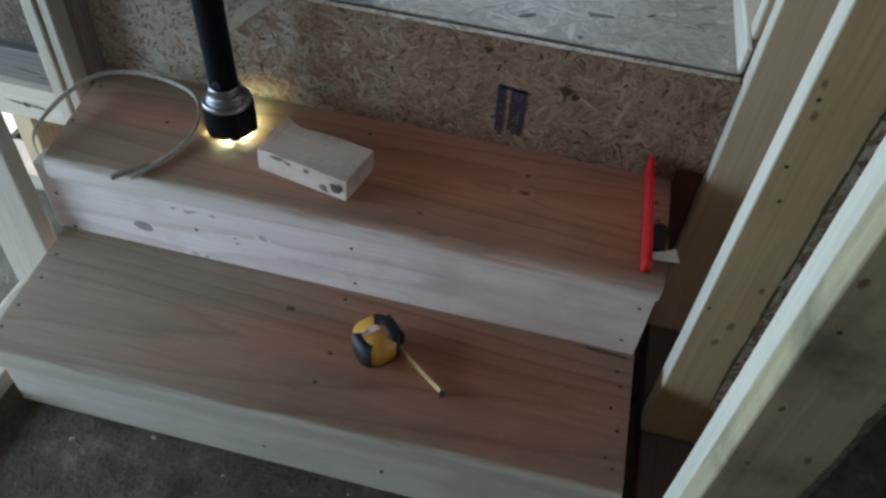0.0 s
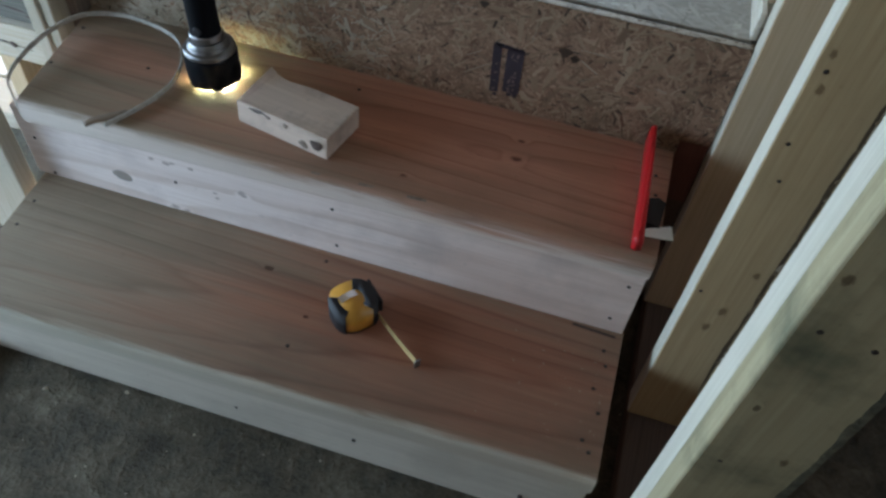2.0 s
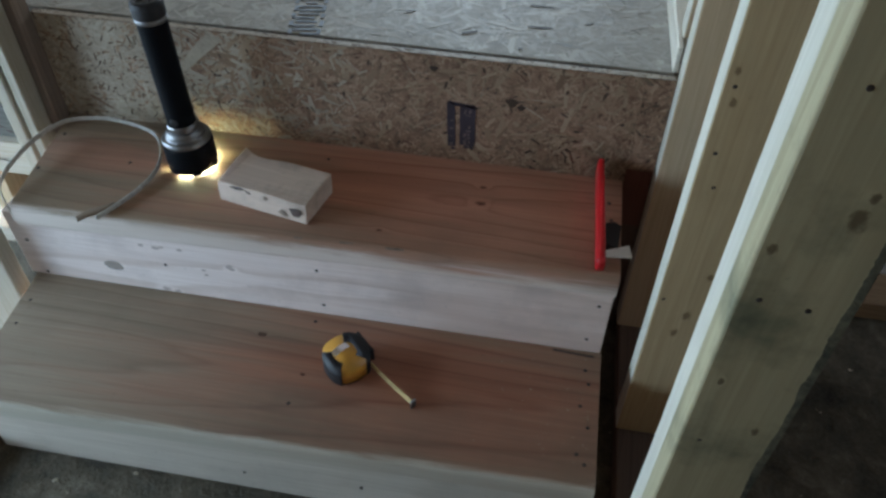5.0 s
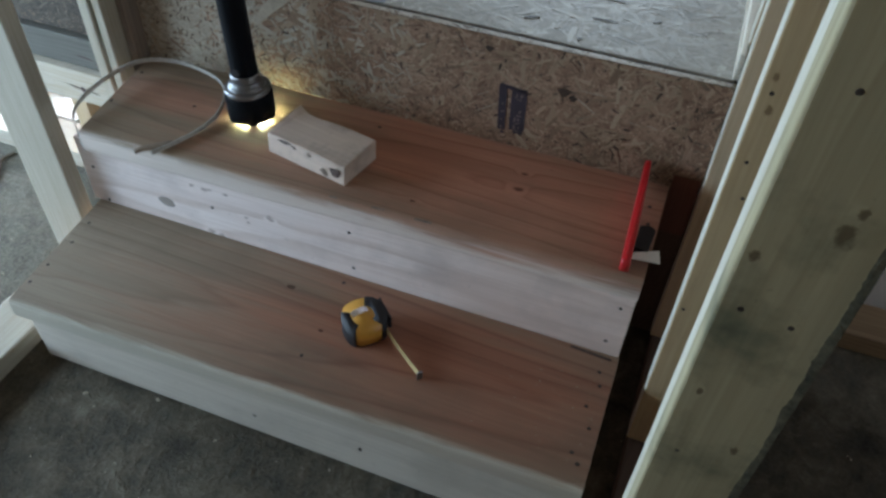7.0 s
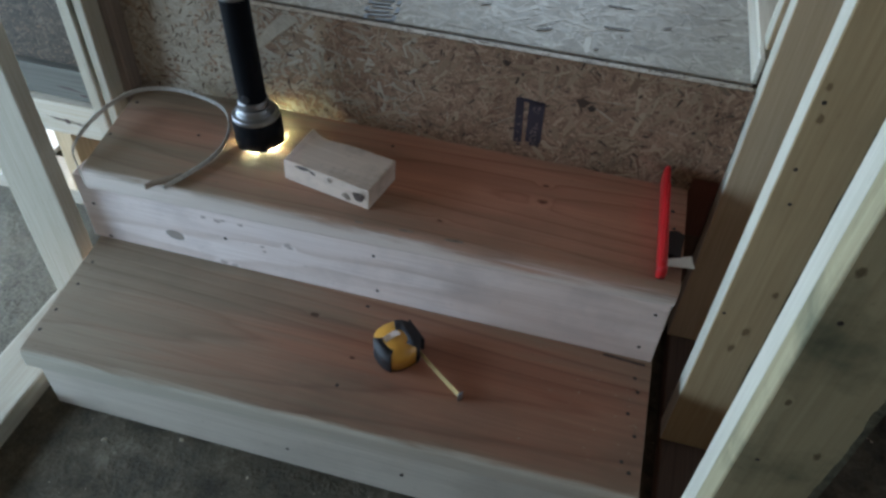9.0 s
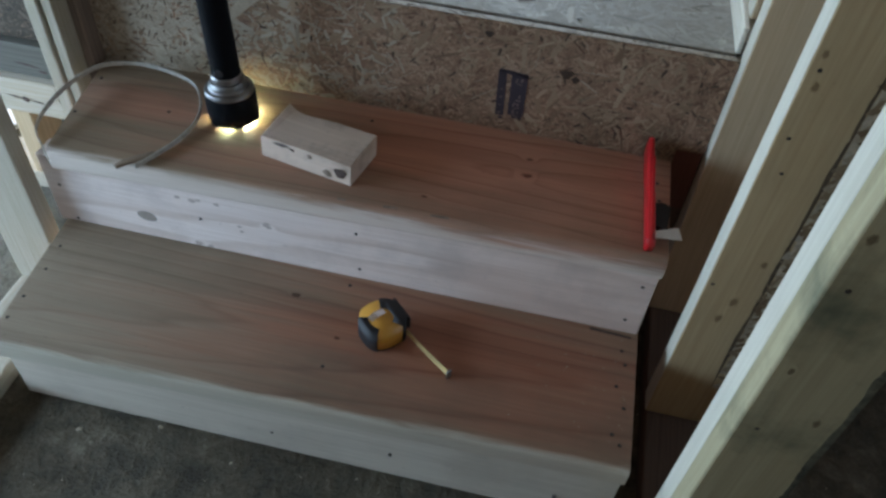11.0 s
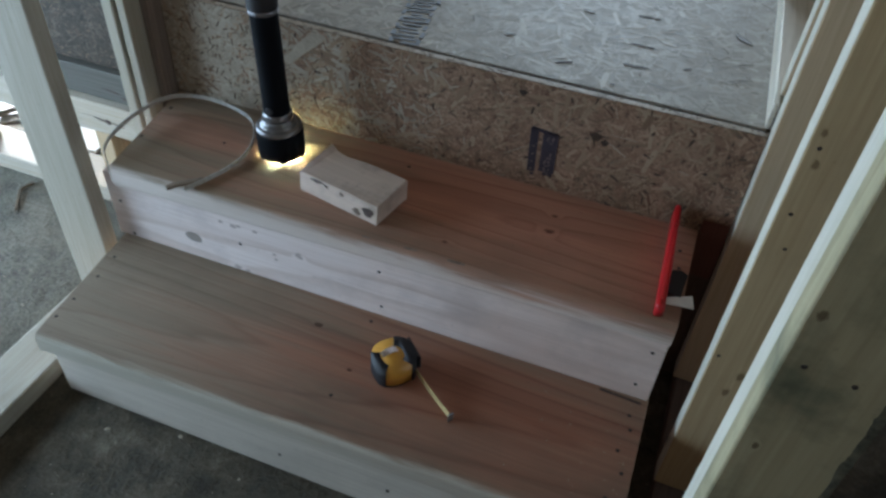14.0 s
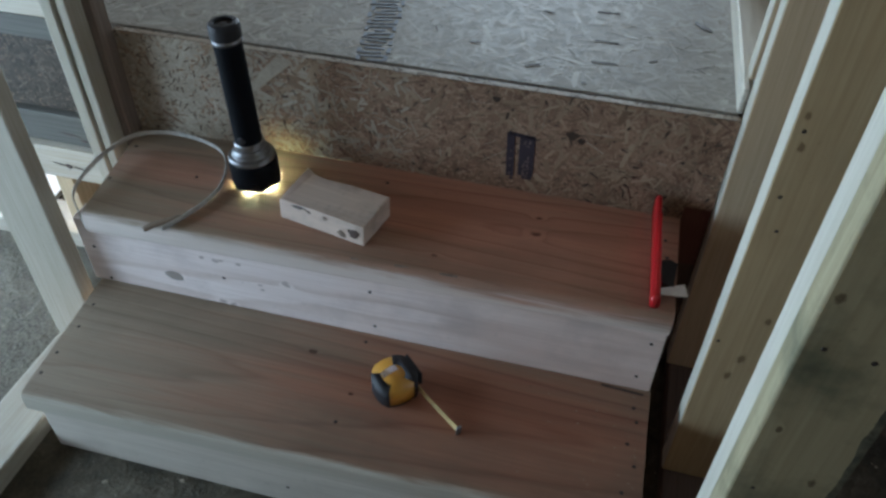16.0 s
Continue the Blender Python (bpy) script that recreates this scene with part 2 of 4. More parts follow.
def osb_strands(name, stops, rough=0.6):
    """Each strand, a loose piece of the mesh, takes its own tone."""
    m, nt, bs = mat(name)
    geo = nt.nodes.new("ShaderNodeNewGeometry").outputs["Random Per Island"]
    co = object_coords(nt, False)
    c = ramp(nt, geo, stops)
    fib = noise_tex(nt, co, 320.0, 3.0, 0.7)
    c = mix(nt, math_node(nt, "MULTIPLY", fib, 0.5), c, tuple(v * 0.55 for v in stops[0][1]))
    big = ramp(nt, noise_tex(nt, co, 4.5, 4.0, 0.6), ((0.42, (0, 0, 0)), (0.7, (1, 1, 1))))
    c = mix(nt, math_node(nt, "MULTIPLY", big, 0.35), c, stops[0][1])
    nt.links.new(c, bs.inputs["Base Color"])
    bs.inputs["Roughness"].default_value = rough
    bs.inputs["Specular IOR Level"].default_value = 0.3
    bump(nt, bs, fib, 0.3, 0.0006)
    return m


TREAD_L, TREAD_D = (0.355, 0.278, 0.198), (0.190, 0.130, 0.088)
# red patches right of the tape stand in for its reddish shadow
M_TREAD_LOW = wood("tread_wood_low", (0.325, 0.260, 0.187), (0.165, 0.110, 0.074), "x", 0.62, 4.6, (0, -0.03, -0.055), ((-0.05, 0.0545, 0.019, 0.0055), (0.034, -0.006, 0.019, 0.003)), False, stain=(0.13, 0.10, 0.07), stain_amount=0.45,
                   worn_and_lit=(-0.100, 0.016, (0.58, 0.555, 0.465), 0.0283), tilt=0.05, fibre_by=0.30, wobble=0.07, streak=0.22, soft=True, red_pale=(0.375, 0.158, 0.096), red_deep=(0.165, 0.050, 0.029),
                   red_and_shade=((0.20, 0.030, 0.30, 0.080, 0.85), (0.30, -0.02, 0.58, 0.20, 0.76)))
# reds behind the offcut and to the right carry the dim reddish shade there
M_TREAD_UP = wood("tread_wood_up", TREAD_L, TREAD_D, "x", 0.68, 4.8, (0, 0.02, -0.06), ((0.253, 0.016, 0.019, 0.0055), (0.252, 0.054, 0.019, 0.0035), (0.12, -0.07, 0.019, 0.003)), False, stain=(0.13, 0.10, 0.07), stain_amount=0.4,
                  worn_and_lit=(-0.097, 0.020, (0.80, 0.72, 0.66), 0.006), tilt=-0.06, fibre_by=0.28, wobble=0.07, streak=0.20, soft=True, swirl=0.034, red_pale=(0.585, 0.272, 0.182), red_deep=(0.285, 0.100, 0.060),
                  red_and_shade=((0.12, 0.04, 0.30, 0.085, 0.85), (0.30, 0.00, 0.62, 0.22, 0.84), (0.251, -0.029, 0.040, 0.017, 0.75), (-0.33, 0.02, 0.17, 0.055, 0.55)))
PALE_L, PALE_D = (0.89, 0.80, 0.765), (0.60, 0.48, 0.42)
# peach right end puts warm bounced light into the board's colour
M_RISER_UP = wood("riser_wood_up", PALE_L, PALE_D, "x", 0.75, 4.0, (0, -0.3, -0.02),
                  ((-0.108, -0.019, 0.011, 0.0052), (-0.104, -0.019, 0.007, 0.004), (-0.245, -0.019, 0.033, 0.0035), (-0.222, -0.019, 0.031, 0.0045), (-0.212, -0.019, 0.034, 0.003), (-0.183, -0.019, 0.033, 0.0035),
                   (-0.226, -0.019, -0.060, 0.0055), (-0.207, -0.019, -0.063, 0.005), (-0.149, -0.019, -0.014, 0.003), (-0.151, -0.019, -0.004, 0.003)), False,
                  stain=(0.36, 0.30, 0.28), stain_amount=0.4, stain_scale=9.0, knot_dark=0.52,
                  red_and_shade=((0.42, -0.019, 0.42, 0.5, 0.55),), red_pale=(0.80, 0.62, 0.53), red_deep=(0.52, 0.34, 0.27))
# lower riser, like the lower tread, is darker for the dimmer light there
M_RISER_LOW = wood("riser_wood_low", (0.65, 0.595, 0.51), (0.44, 0.38, 0.31), "x", 0.35, 6.0, (0, -0.25, 0.03), (), False, stain=(0.24, 0.21, 0.17), stain_amount=0.5)
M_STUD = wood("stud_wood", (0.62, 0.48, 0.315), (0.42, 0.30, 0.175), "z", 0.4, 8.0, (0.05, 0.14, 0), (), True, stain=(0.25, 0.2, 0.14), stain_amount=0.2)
M_STUD_PALE = wood("pale_stud_wood", (0.52, 0.485, 0.40), (0.34, 0.29, 0.205), "z", 0.35, 8.0, (0.05, 0.14, 0), (), True, stain=(0.2, 0.18, 0.13), stain_amount=0.3)
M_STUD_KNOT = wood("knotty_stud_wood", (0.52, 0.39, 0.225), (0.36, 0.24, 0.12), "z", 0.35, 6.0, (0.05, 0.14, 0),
                   ((-0.0345, -0.019, -0.519, 0.0038), (-0.0295, -0.019, -0.556, 0.0042), (-0.0005, -0.019, -0.880, 0.0065), (-0.0085, -0.019, -0.917, 0.0055), (0.0115, -0.019, -0.806, 0.004)), False,
                   stain=(0.26, 0.17, 0.09), stain_amount=0.3, knot_dark=0.72)
M_STUD_STAINED = wood("stained_stud_wood", (0.41, 0.358, 0.225), (0.250, 0.205, 0.118), "z", 0.45, 6.0, (0.05, 0.14, 0),
                      ((0.0125, -0.019, -0.483, 0.008), (0.0165, -0.019, -0.462, 0.004), (-0.0345, -0.019, -0.520, 0.0045), (-0.0285, -0.019, -0.684, 0.0035), (0.0205, -0.019, -0.751, 0.0045)), False,
                      stain=(0.085, 0.095, 0.062), stain_amount=0.9, stain_scale=7.0, knot_dark=0.8, streak=0.18, fibre_by=0.35)
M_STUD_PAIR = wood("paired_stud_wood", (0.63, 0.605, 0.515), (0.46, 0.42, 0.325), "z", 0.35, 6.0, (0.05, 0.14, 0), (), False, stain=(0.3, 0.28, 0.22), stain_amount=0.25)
M_STUD_Y = wood("plate_wood_along", (0.72, 0.69, 0.60), (0.50, 0.45, 0.35), "y", 0.4, 8.0, (0.03, 0, -0.12), (), True, stain_amount=0.15)
M_STUD_X = wood("plate_wood_across", (0.54, 0.50, 0.42), (0.38, 0.30, 0.20), "x", 0.4, 8.0, (0, 0.1, -0.08), (), True, stain_amount=0.2)
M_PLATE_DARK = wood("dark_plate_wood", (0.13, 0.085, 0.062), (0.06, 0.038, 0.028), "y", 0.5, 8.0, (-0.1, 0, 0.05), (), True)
M_PLATE_DUSTY = wood("dusty_plate_wood", (0.42, 0.395, 0.325), (0.28, 0.24, 0.175), "y", 0.4, 8.0, (0.03, 0, -0.12), (), True, stain=(0.16, 0.14, 0.10), stain_amount=0.45, stain_scale=9.0)
M_STUD_BROWN = wood("dark_brown_stud_wood", (0.28, 0.215, 0.165), (0.13, 0.09, 0.068), "z", 0.5, 9.0, (0.06, 0.1, 0), (), True)
M_STRINGER = wood("stringer_wood", (0.60, 0.38, 0.30), (0.42, 0.25, 0.19), "y", 0.5, 8.0, (-0.1, 0, 0.05), (), True)
M_BROWN = wood("brown_plank_wood", (0.36, 0.25, 0.15), (0.18, 0.11, 0.06), "x", 0.5, 8.0, (0, 0.08, -0.08), (), True)
M_BLOCK = wood("offcut_wood", (0.68, 0.55, 0.455), (0.47, 0.34, 0.265), "x", 0.3, 7.0, (0, 0.05, -0.10), (), False, stain_amount=0.35, fibre_by=0.3, streak=0.15, stain_scale=22.0)
M_BLOCKING = wood("red_brown_blocking_wood", (0.17, 0.070, 0.052), (0.08, 0.030, 0.024), "z", 0.4, 8.0, (-0.1, 0, 0.05), (), True)
M_KNOT = plain("knot_wood", (0.075, 0.048, 0.038), 0.7, 0.0, 0.5, 160.0, 0.4)
M_KNOT_GREY = plain("flush_knot_wood", (0.30, 0.255, 0.225), 0.7, 0.0, 0.3, 120.0, 0.2)
M_KNOT_PALE = plain("grey_knot_wood", (0.20, 0.145, 0.11), 0.7, 0.0, 0.5, 160.0, 0.4)
M_GREY = wood("grey_plank_wood", (0.15, 0.145, 0.125), (0.07, 0.066, 0.056), "x", 0.5, 9.0, (0, 0.1, -0.1), (), True)
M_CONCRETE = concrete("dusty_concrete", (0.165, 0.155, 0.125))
M_NAIL = plain("nail_steel", (0.055, 0.045, 0.04), 0.5, 0.6)
M_OSB_RISER = osb_base("osb_riser_base", (0.10, 0.065, 0.042), (0.24, 0.165, 0.105))
M_OSB_FLOOR = osb_base("osb_floor_base", (0.22, 0.20, 0.17), (0.36, 0.33, 0.28))
M_STRAND_RISER = osb_strands("osb_riser_strands", ((0.0, (0.15, 0.085, 0.054)), (0.16, (0.26, 0.152, 0.100)), (0.50, (0.365, 0.226, 0.152)), (0.85, (0.45, 0.293, 0.202)), (1.0, (0.55, 0.385, 0.270))))
# darker copy of the riser strands, with the low panel's shade put in
M_STRAND_DARK = osb_strands("osb_shaded_strands", ((0.0, (0.035, 0.026, 0.02)), (0.3, (0.07, 0.054, 0.04)), (0.75, (0.11, 0.085, 0.062)), (1.0, (0.20, 0.165, 0.12))))
M_STRAND_FLOOR = osb_strands("osb_floor_strands", ((0.0, (0.19, 0.170, 0.145)), (0.10, (0.29, 0.27, 0.23)), (0.45, (0.375, 0.35, 0.305)), (0.85, (0.44, 0.41, 0.355)), (1.0, (0.54, 0.505, 0.44))))
M_STRAND_PALE = osb_strands("osb_pale_grey_strands", ((0.0, (0.24, 0.19, 0.14)), (0.15, (0.39, 0.325, 0.25)), (0.6, (0.48, 0.405, 0.315)), (1.0, (0.58, 0.50, 0.40))))
M_STRAND_FLECK = osb_strands("osb_dark_flecks", ((0.0, (0.075, 0.050, 0.035)), (0.6, (0.145, 0.100, 0.068)), (1.0, (0.21, 0.155, 0.11))))
M_STRAND_FLAKE = osb_strands("osb_grey_flakes", ((0.0, (0.29, 0.265, 0.225)), (0.5, (0.39, 0.36, 0.31)), (1.0, (0.47, 0.44, 0.38))))
M_STRAND_FLAKE_BROWN = osb_strands("osb_brown_flakes", ((0.0, (0.20, 0.125, 0.08)), (0.4, (0.33, 0.225, 0.15)), (1.0, (0.48, 0.355, 0.245))))
M_FLAKE = plain("pale_flake", (0.40, 0.33, 0.25), 0.6, 0.0, 0.3, 220.0, 0.3)
M_RESIN = plain("dark_resin", (0.045, 0.026, 0.016), 0.6, 0.0, 0.4)
M_INK = plain("printing_ink", (0.035, 0.025, 0.035), 0.7, 0, 0.3)
M_INK_WORN = plain("worn_ink", (0.135, 0.095, 0.085), 0.7, 0, 0.4)
M_INK_BLUE = plain("blue_grey_printing_ink", (0.215, 0.24, 0.275), 0.75, 0, 0.4)
M_BLACK = plain("black_anodised_metal", (0.005, 0.006, 0.008), 0.62, 0.0, 0.25, 300.0, 0.1, 0.08)
M_RUBBER = plain("black_rubber", (0.016, 0.015, 0.017), 0.6, 0.0, 0.3, 300.0, 0.2, 0.4)
M_SILVER = plain("brushed_aluminium", (0.25, 0.25, 0.255), 0.40, 1.0, 0.12, 120.0, 0.08)
M_CHROME = plain("chrome_label", (0.88, 0.88, 0.88), 0.20, 1.0, 0.1, 40.0, 0.02)
M_YELLOW = plain("yellow_plastic", (0.58, 0.275, 0.040), 0.36, 0.0, 0.12, 90.0, 0.03)
M_BLADE = plain("tape_blade", (0.46, 0.34, 0.15), 0.45, 0.1, 0.6, 90.0, 0.03)
M_RED = plain("red_plastic", (0.50, 0.014, 0.018), 0.33, 0.0, 0.18, 90.0, 0.05)
M_WHITE = plain("pale_steel_blade", (0.72, 0.71, 0.70), 0.38, 0.3, 0.1, 60.0, 0.03)
M_STRIP = plain("pale_plastic_strip", (0.46, 0.445, 0.40), 0.28, 0.0, 0.12, 150.0, 0.05)
M_TIP = plain("brown_strip_tip", (0.26, 0.20, 0.15), 0.55, 0.0, 0.3, 120.0)
M_WHITE_BOARD = plain("white_board", (0.82, 0.83, 0.83), 0.7, 0.0, 0.06, 40.0)
M_BLUE = plain("blue_print", (0.05, 0.12, 0.55), 0.6, 0.0, 0.1, 60.0)
M_BARK = plain("bark_wane", (0.080, 0.075, 0.048), 0.9, 0.0, 0.85, 120.0, 1.0)
M_WANE = plain("pale_wane_wood", (0.50, 0.42, 0.31), 0.85, 0.0, 0.6, 90.0, 0.8)
M_BARK_DARK = plain("dark_bark", (0.085, 0.058, 0.032), 0.9, 0.0, 0.5, 120.0, 1.0)
M_SPLINTER = osb_strands("splinter_wood", ((0.0, (0.17, 0.11, 0.062)), (0.4, (0.30, 0.215, 0.13)), (0.75, (0.46, 0.37, 0.26)), (1.0, (0.62, 0.57, 0.47))))
M_DRY = plain("wall_sheathing", (0.30, 0.20, 0.13), 0.8, 0.0, 0.2, 20.0)
M_CHIP = plain("wood_chip", (0.36, 0.30, 0.22), 0.7, 0.0, 0.3, 90.0)
_m, _nt, _bs = mat("lamp_lens")
_bs.inputs["Base Color"].default_value = (0.9, 0.85, 0.6, 1)
_bs.inputs["Emission Color"].default_value = (0.77, 1.0, 0.60, 1)
_bs.inputs["Emission Strength"].default_value = 600.0
M_LENS = _m


# ---- builders ----
def thing(name, label, category, m=Matrix(), group="", kind=""):
    ob = new(name)
    ob.empty_display_size = 0.05
    ob.matrix_world = m
    return tagged(ob, label, category, group, kind)


def link_mesh(name, bm, material, smooth=False):
    me = bpy.data.meshes.new(name)
    bmesh.ops.recalc_face_normals(bm, faces=bm.faces)
    bm.to_mesh(me)
    bm.free()
    for mt in (material if isinstance(material, (list, tuple)) else (material,)):
        me.materials.append(mt)
    if smooth:
        for p in me.polygons:
            p.use_smooth = True
    return me


def part(name, bm, material, parent, label="", m=Matrix(), smooth=False):
    ob = new(name, link_mesh(name, bm, material, smooth))
    ob.parent = parent
    ob.matrix_basis = m
    return tagged(ob, label)


def share(name, mesh, parent, m):
    ob = new(name, mesh)
    ob.parent = parent
    ob.matrix_basis = m
    return ob


def bm_board(sx, sy, sz, r=0.003, seg=2, cuts=0, jitter=0.0):
    """A sawn board with eased edges, centred on its origin."""
    bm = bmesh.new()
    bmesh.ops.create_cube(bm, size=1.0)
    bmesh.ops.scale(bm, vec=(sx, sy, sz), verts=bm.verts)
    if cuts:
        axis = max(range(3), key=lambda i: (sx, sy, sz)[i])
        long = [e for e in bm.edges if abs((e.verts[0].co - e.verts[1].co)[axis]) > 1e-6]
        bmesh.ops.subdivide_edges(bm, edges=long, cuts=cuts, use_grid_fill=True)
    if jitter:
        for v in bm.verts:
            v.co += noise.noise_vector(v.co * 4.0 + Vector((sx, sy, sz)) * 9) * jitter
    if r:
        sharp = [e for e in bm.edges if len(e.link_faces) == 2 and e.calc_face_angle() > 1.0]
        bmesh.ops.bevel(bm, geom=sharp, offset=r, segments=seg, profile=0.5, affect="EDGES")
    return bm


def bm_lathe(profile, steps=40, cap=True):
    """Turned about z: profile rows of (radius, z)."""
    bm = bmesh.new()
    rings = [[bm.verts.new((r * math.cos(a), r * math.sin(a), z)) for a in (2 * math.pi * k / steps for k in range(steps))] for r, z in profile]
    for lo, hi in zip(rings, rings[1:]):
        for k in range(steps):
            bm.faces.new((lo[k], lo[(k + 1) % steps], hi[(k + 1) % steps], hi[k]))
    if cap:
        bm.faces.new(rings[0])
        bm.faces.new(rings[-1])
    return bm


def bm_prism(outline, z0, z1, r=0.0):
    bm = bmesh.new()
    lo = [bm.verts.new((x, y, z0)) for x, y in outline]
    hi = [bm.verts.new((x, y, z1)) for x, y in outline]
    bm.faces.new(lo)
    bm.faces.new(hi)
    for k in range(len(lo)):
        j = (k + 1) % len(lo)
        bm.faces.new((lo[k], lo[j], hi[j], hi[k]))
    if r:
        sharp = [e for e in bm.edges if e.calc_face_angle(0) > 0.6]
        bmesh.ops.bevel(bm, geom=sharp, offset=r, segments=3, profile=0.5, affect="EDGES")
    return bm


def bm_sweep(points, widths, heights, flat=(0, 0, 1)):
    """A bar swept along points with a rounded oblong section."""
    bm = bmesh.new()
    rings = []
    n = len(points)
    for k, p in enumerate(points):
        p = Vector(p)
        d = (Vector(points[min(k + 1, n - 1)]) - Vector(points[max(k - 1, 0)])).normalized()
        side = d.cross(Vector(flat)).normalized()
        up = side.cross(d).normalized()
        w, h = widths[k] / 2, heights[k] / 2
        rings.append([bm.verts.new(p + side * (w * math.copysign(abs(math.cos(a)) ** 0.6, math.cos(a))) + up * (h * math.copysign(abs(math.sin(a)) ** 0.6, math.sin(a))))
                      for a in (2 * math.pi * j / 12 for j in range(12))])
    for lo, hi in zip(rings, rings[1:]):
        for j in range(12):
            bm.faces.new((lo[j], lo[(j + 1) % 12], hi[(j + 1) % 12], hi[j]))
    bm.faces.new(rings[0])
    bm.faces.new(rings[-1])
    return bm


def spline(points, per=10):
    """Catmull-Rom through the points."""
    pts = [Vector(p) for p in points]
    pts = [2 * pts[0] - pts[1], *pts, 2 * pts[-1] - pts[-2]]
    out = []
    for a, b, c, d in zip(pts, pts[1:], pts[2:], pts[3:]):
        for k in range(per):
            t = k / per
            out.append(0.5 * (2 * b + (c - a) * t + (2 * a - 5 * b + 4 * c - d) * t * t + (3 * b - a - 3 * c + d) * t ** 3))
    return [*out, pts[-2]]


def strands(name, material, parent, width, height, count, seed, m, lengths=(0.02, 0.075), breadths=(0.003, 0.014), lift=0.0004, spread=0.6):
    """Flakes pressed into the face of a strand board, in its local x-y plane."""
    rnd = random.Random(seed)
    verts, faces = [], []
    for _ in range(count):
        ln, br = rnd.uniform(*lengths), breadths[0] + (breadths[1] - breadths[0]) * rnd.random() ** 2
        a = rnd.gauss(0, 0.9) if rnd.random() < spread else rnd.uniform(0, math.pi)
        cx, cy, z = rnd.uniform(0, width), rnd.uniform(0, height), rnd.uniform(0.1, 1.0) * lift
        ca, sa = math.cos(a), math.sin(a)
        u = [(-0.5, rnd.uniform(-0.1, 0.3)), (-0.46, -0.45), (rnd.uniform(-0.2, 0.2), -0.5 + rnd.uniform(-0.1, 0.1)), (0.47, -0.35), (0.5, rnd.uniform(-0.2, 0.2)), (0.42, 0.45), (rnd.uniform(-0.2, 0.2), 0.5)]
        pts = [(cx + ca * ln * p - sa * br * q, cy + sa * ln * p + ca * br * q) for p, q in u]
        if any(not (0 <= x <= width and 0 <= y <= height) for x, y in pts):
            pts = [(min(max(x, 0), width), min(max(y, 0), height)) for x, y in pts]
        tilt = rnd.uniform(-0.3, 0.3) * lift
        k = len(verts)
        verts += [(x, y, z + tilt * p) for (x, y), (p, q) in zip(pts, u)]
        faces.append(tuple(range(k, k + 7)))
    me = bpy.data.meshes.new(name)
    me.from_pydata(verts, [], faces)
    me.materials.append(material)
    ob = new(name, me)
    ob.parent = parent
    ob.matrix_basis = m
    return tagged(ob, kind="stuff")


# ---- setting: ground, outer walls, ceiling ----
T1, T2, LAND = 0.170, 0.340, 0.521
OSB_Y = 0.209
RIGHT, LEFT = 0.965, -0.017
STUD_W, STUD_T = 0.089, 0.038


def structure(name, bm, material, label, category, m=Matrix()):
    ob = new(name, link_mesh(name, bm, material))
    ob.matrix_world = m
    return tagged(ob, label, category, kind="structure")


bm = bmesh.new()
bmesh.ops.create_grid(bm, x_segments=90, y_segments=110, size=0.5)
bmesh.ops.scale(bm, vec=(7.4, 8.4, 1), verts=bm.verts)
bmesh.ops.translate(bm, vec=(0.6, 0.4, 0), verts=bm.verts)
for v in bm.verts:
    v.co.z = 0.004 * noise.noise(v.co * 3.0) - 0.002
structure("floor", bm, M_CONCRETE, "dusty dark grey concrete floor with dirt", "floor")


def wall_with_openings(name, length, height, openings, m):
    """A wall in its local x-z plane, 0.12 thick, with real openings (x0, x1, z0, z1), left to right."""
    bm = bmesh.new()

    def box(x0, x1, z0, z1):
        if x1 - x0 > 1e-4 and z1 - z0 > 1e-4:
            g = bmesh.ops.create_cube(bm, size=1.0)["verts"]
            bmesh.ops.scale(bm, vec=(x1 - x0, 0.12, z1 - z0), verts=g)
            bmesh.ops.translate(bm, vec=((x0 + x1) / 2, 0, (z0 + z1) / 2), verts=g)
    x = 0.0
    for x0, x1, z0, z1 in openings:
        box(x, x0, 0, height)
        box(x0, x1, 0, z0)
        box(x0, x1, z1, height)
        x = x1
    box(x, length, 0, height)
    return structure(name, bm, M_DRY, "plain sheathed wall out of view", "wall", m)


wall_with_openings("wall_west", 8.2, 2.5, ((2.26, 4.14, 0.12, 1.00), (4.24, 4.64, 0.10, 0.56)), pose(-1.5, -3.6, 0, 0, 0, 90))
wall_with_openings("wall_north", 5.6, 2.5, ((0.8, 2.4, 1.2, 2.3),), pose(-1.44, 4.5, 0))
wall_with_openings("wall_south", 5.6, 2.5, ((0.12, 1.52, 0.12, 1.38),), pose(-1.44, -3.5, 0))
wall_with_openings("wall_east", 8.2, 2.5, ((2.78, 4.02, 0.78, 1.92),), pose(4.2, -3.6, 0, 0, 0, 90))
# unseen wall added to keep south light off the right side
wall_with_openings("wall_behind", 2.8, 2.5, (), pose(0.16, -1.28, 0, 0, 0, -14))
structure("ceiling", bm_board(7.0, 8.4, 0.1, 0), M_DRY, "bare board ceiling", "ceiling", pose(0.85, 0.4, 2.55))

# ---- landing ----
landing = thing("landing_floor", "raised landing of grey strand board subfloor on joists", "floor", kind="structure")
LX0, LX1, LY1 = -1.43, 0.957, 3.4
part("subfloor", bm_board(LX1 - LX0, LY1 - 0.228, 0.018, 0.0015, 1), M_OSB_FLOOR, landing, m=pose((LX0 + LX1) / 2, (0.228 + LY1) / 2, LAND - 0.009))
strands("strand", M_STRAND_FLOOR, landing, 1.75, 1.5, 20000, 5, pose(-0.70, 0.229, LAND + 0.0001), (0.012, 0.052), (0.0016, 0.0110), 0.00022, 0.35)
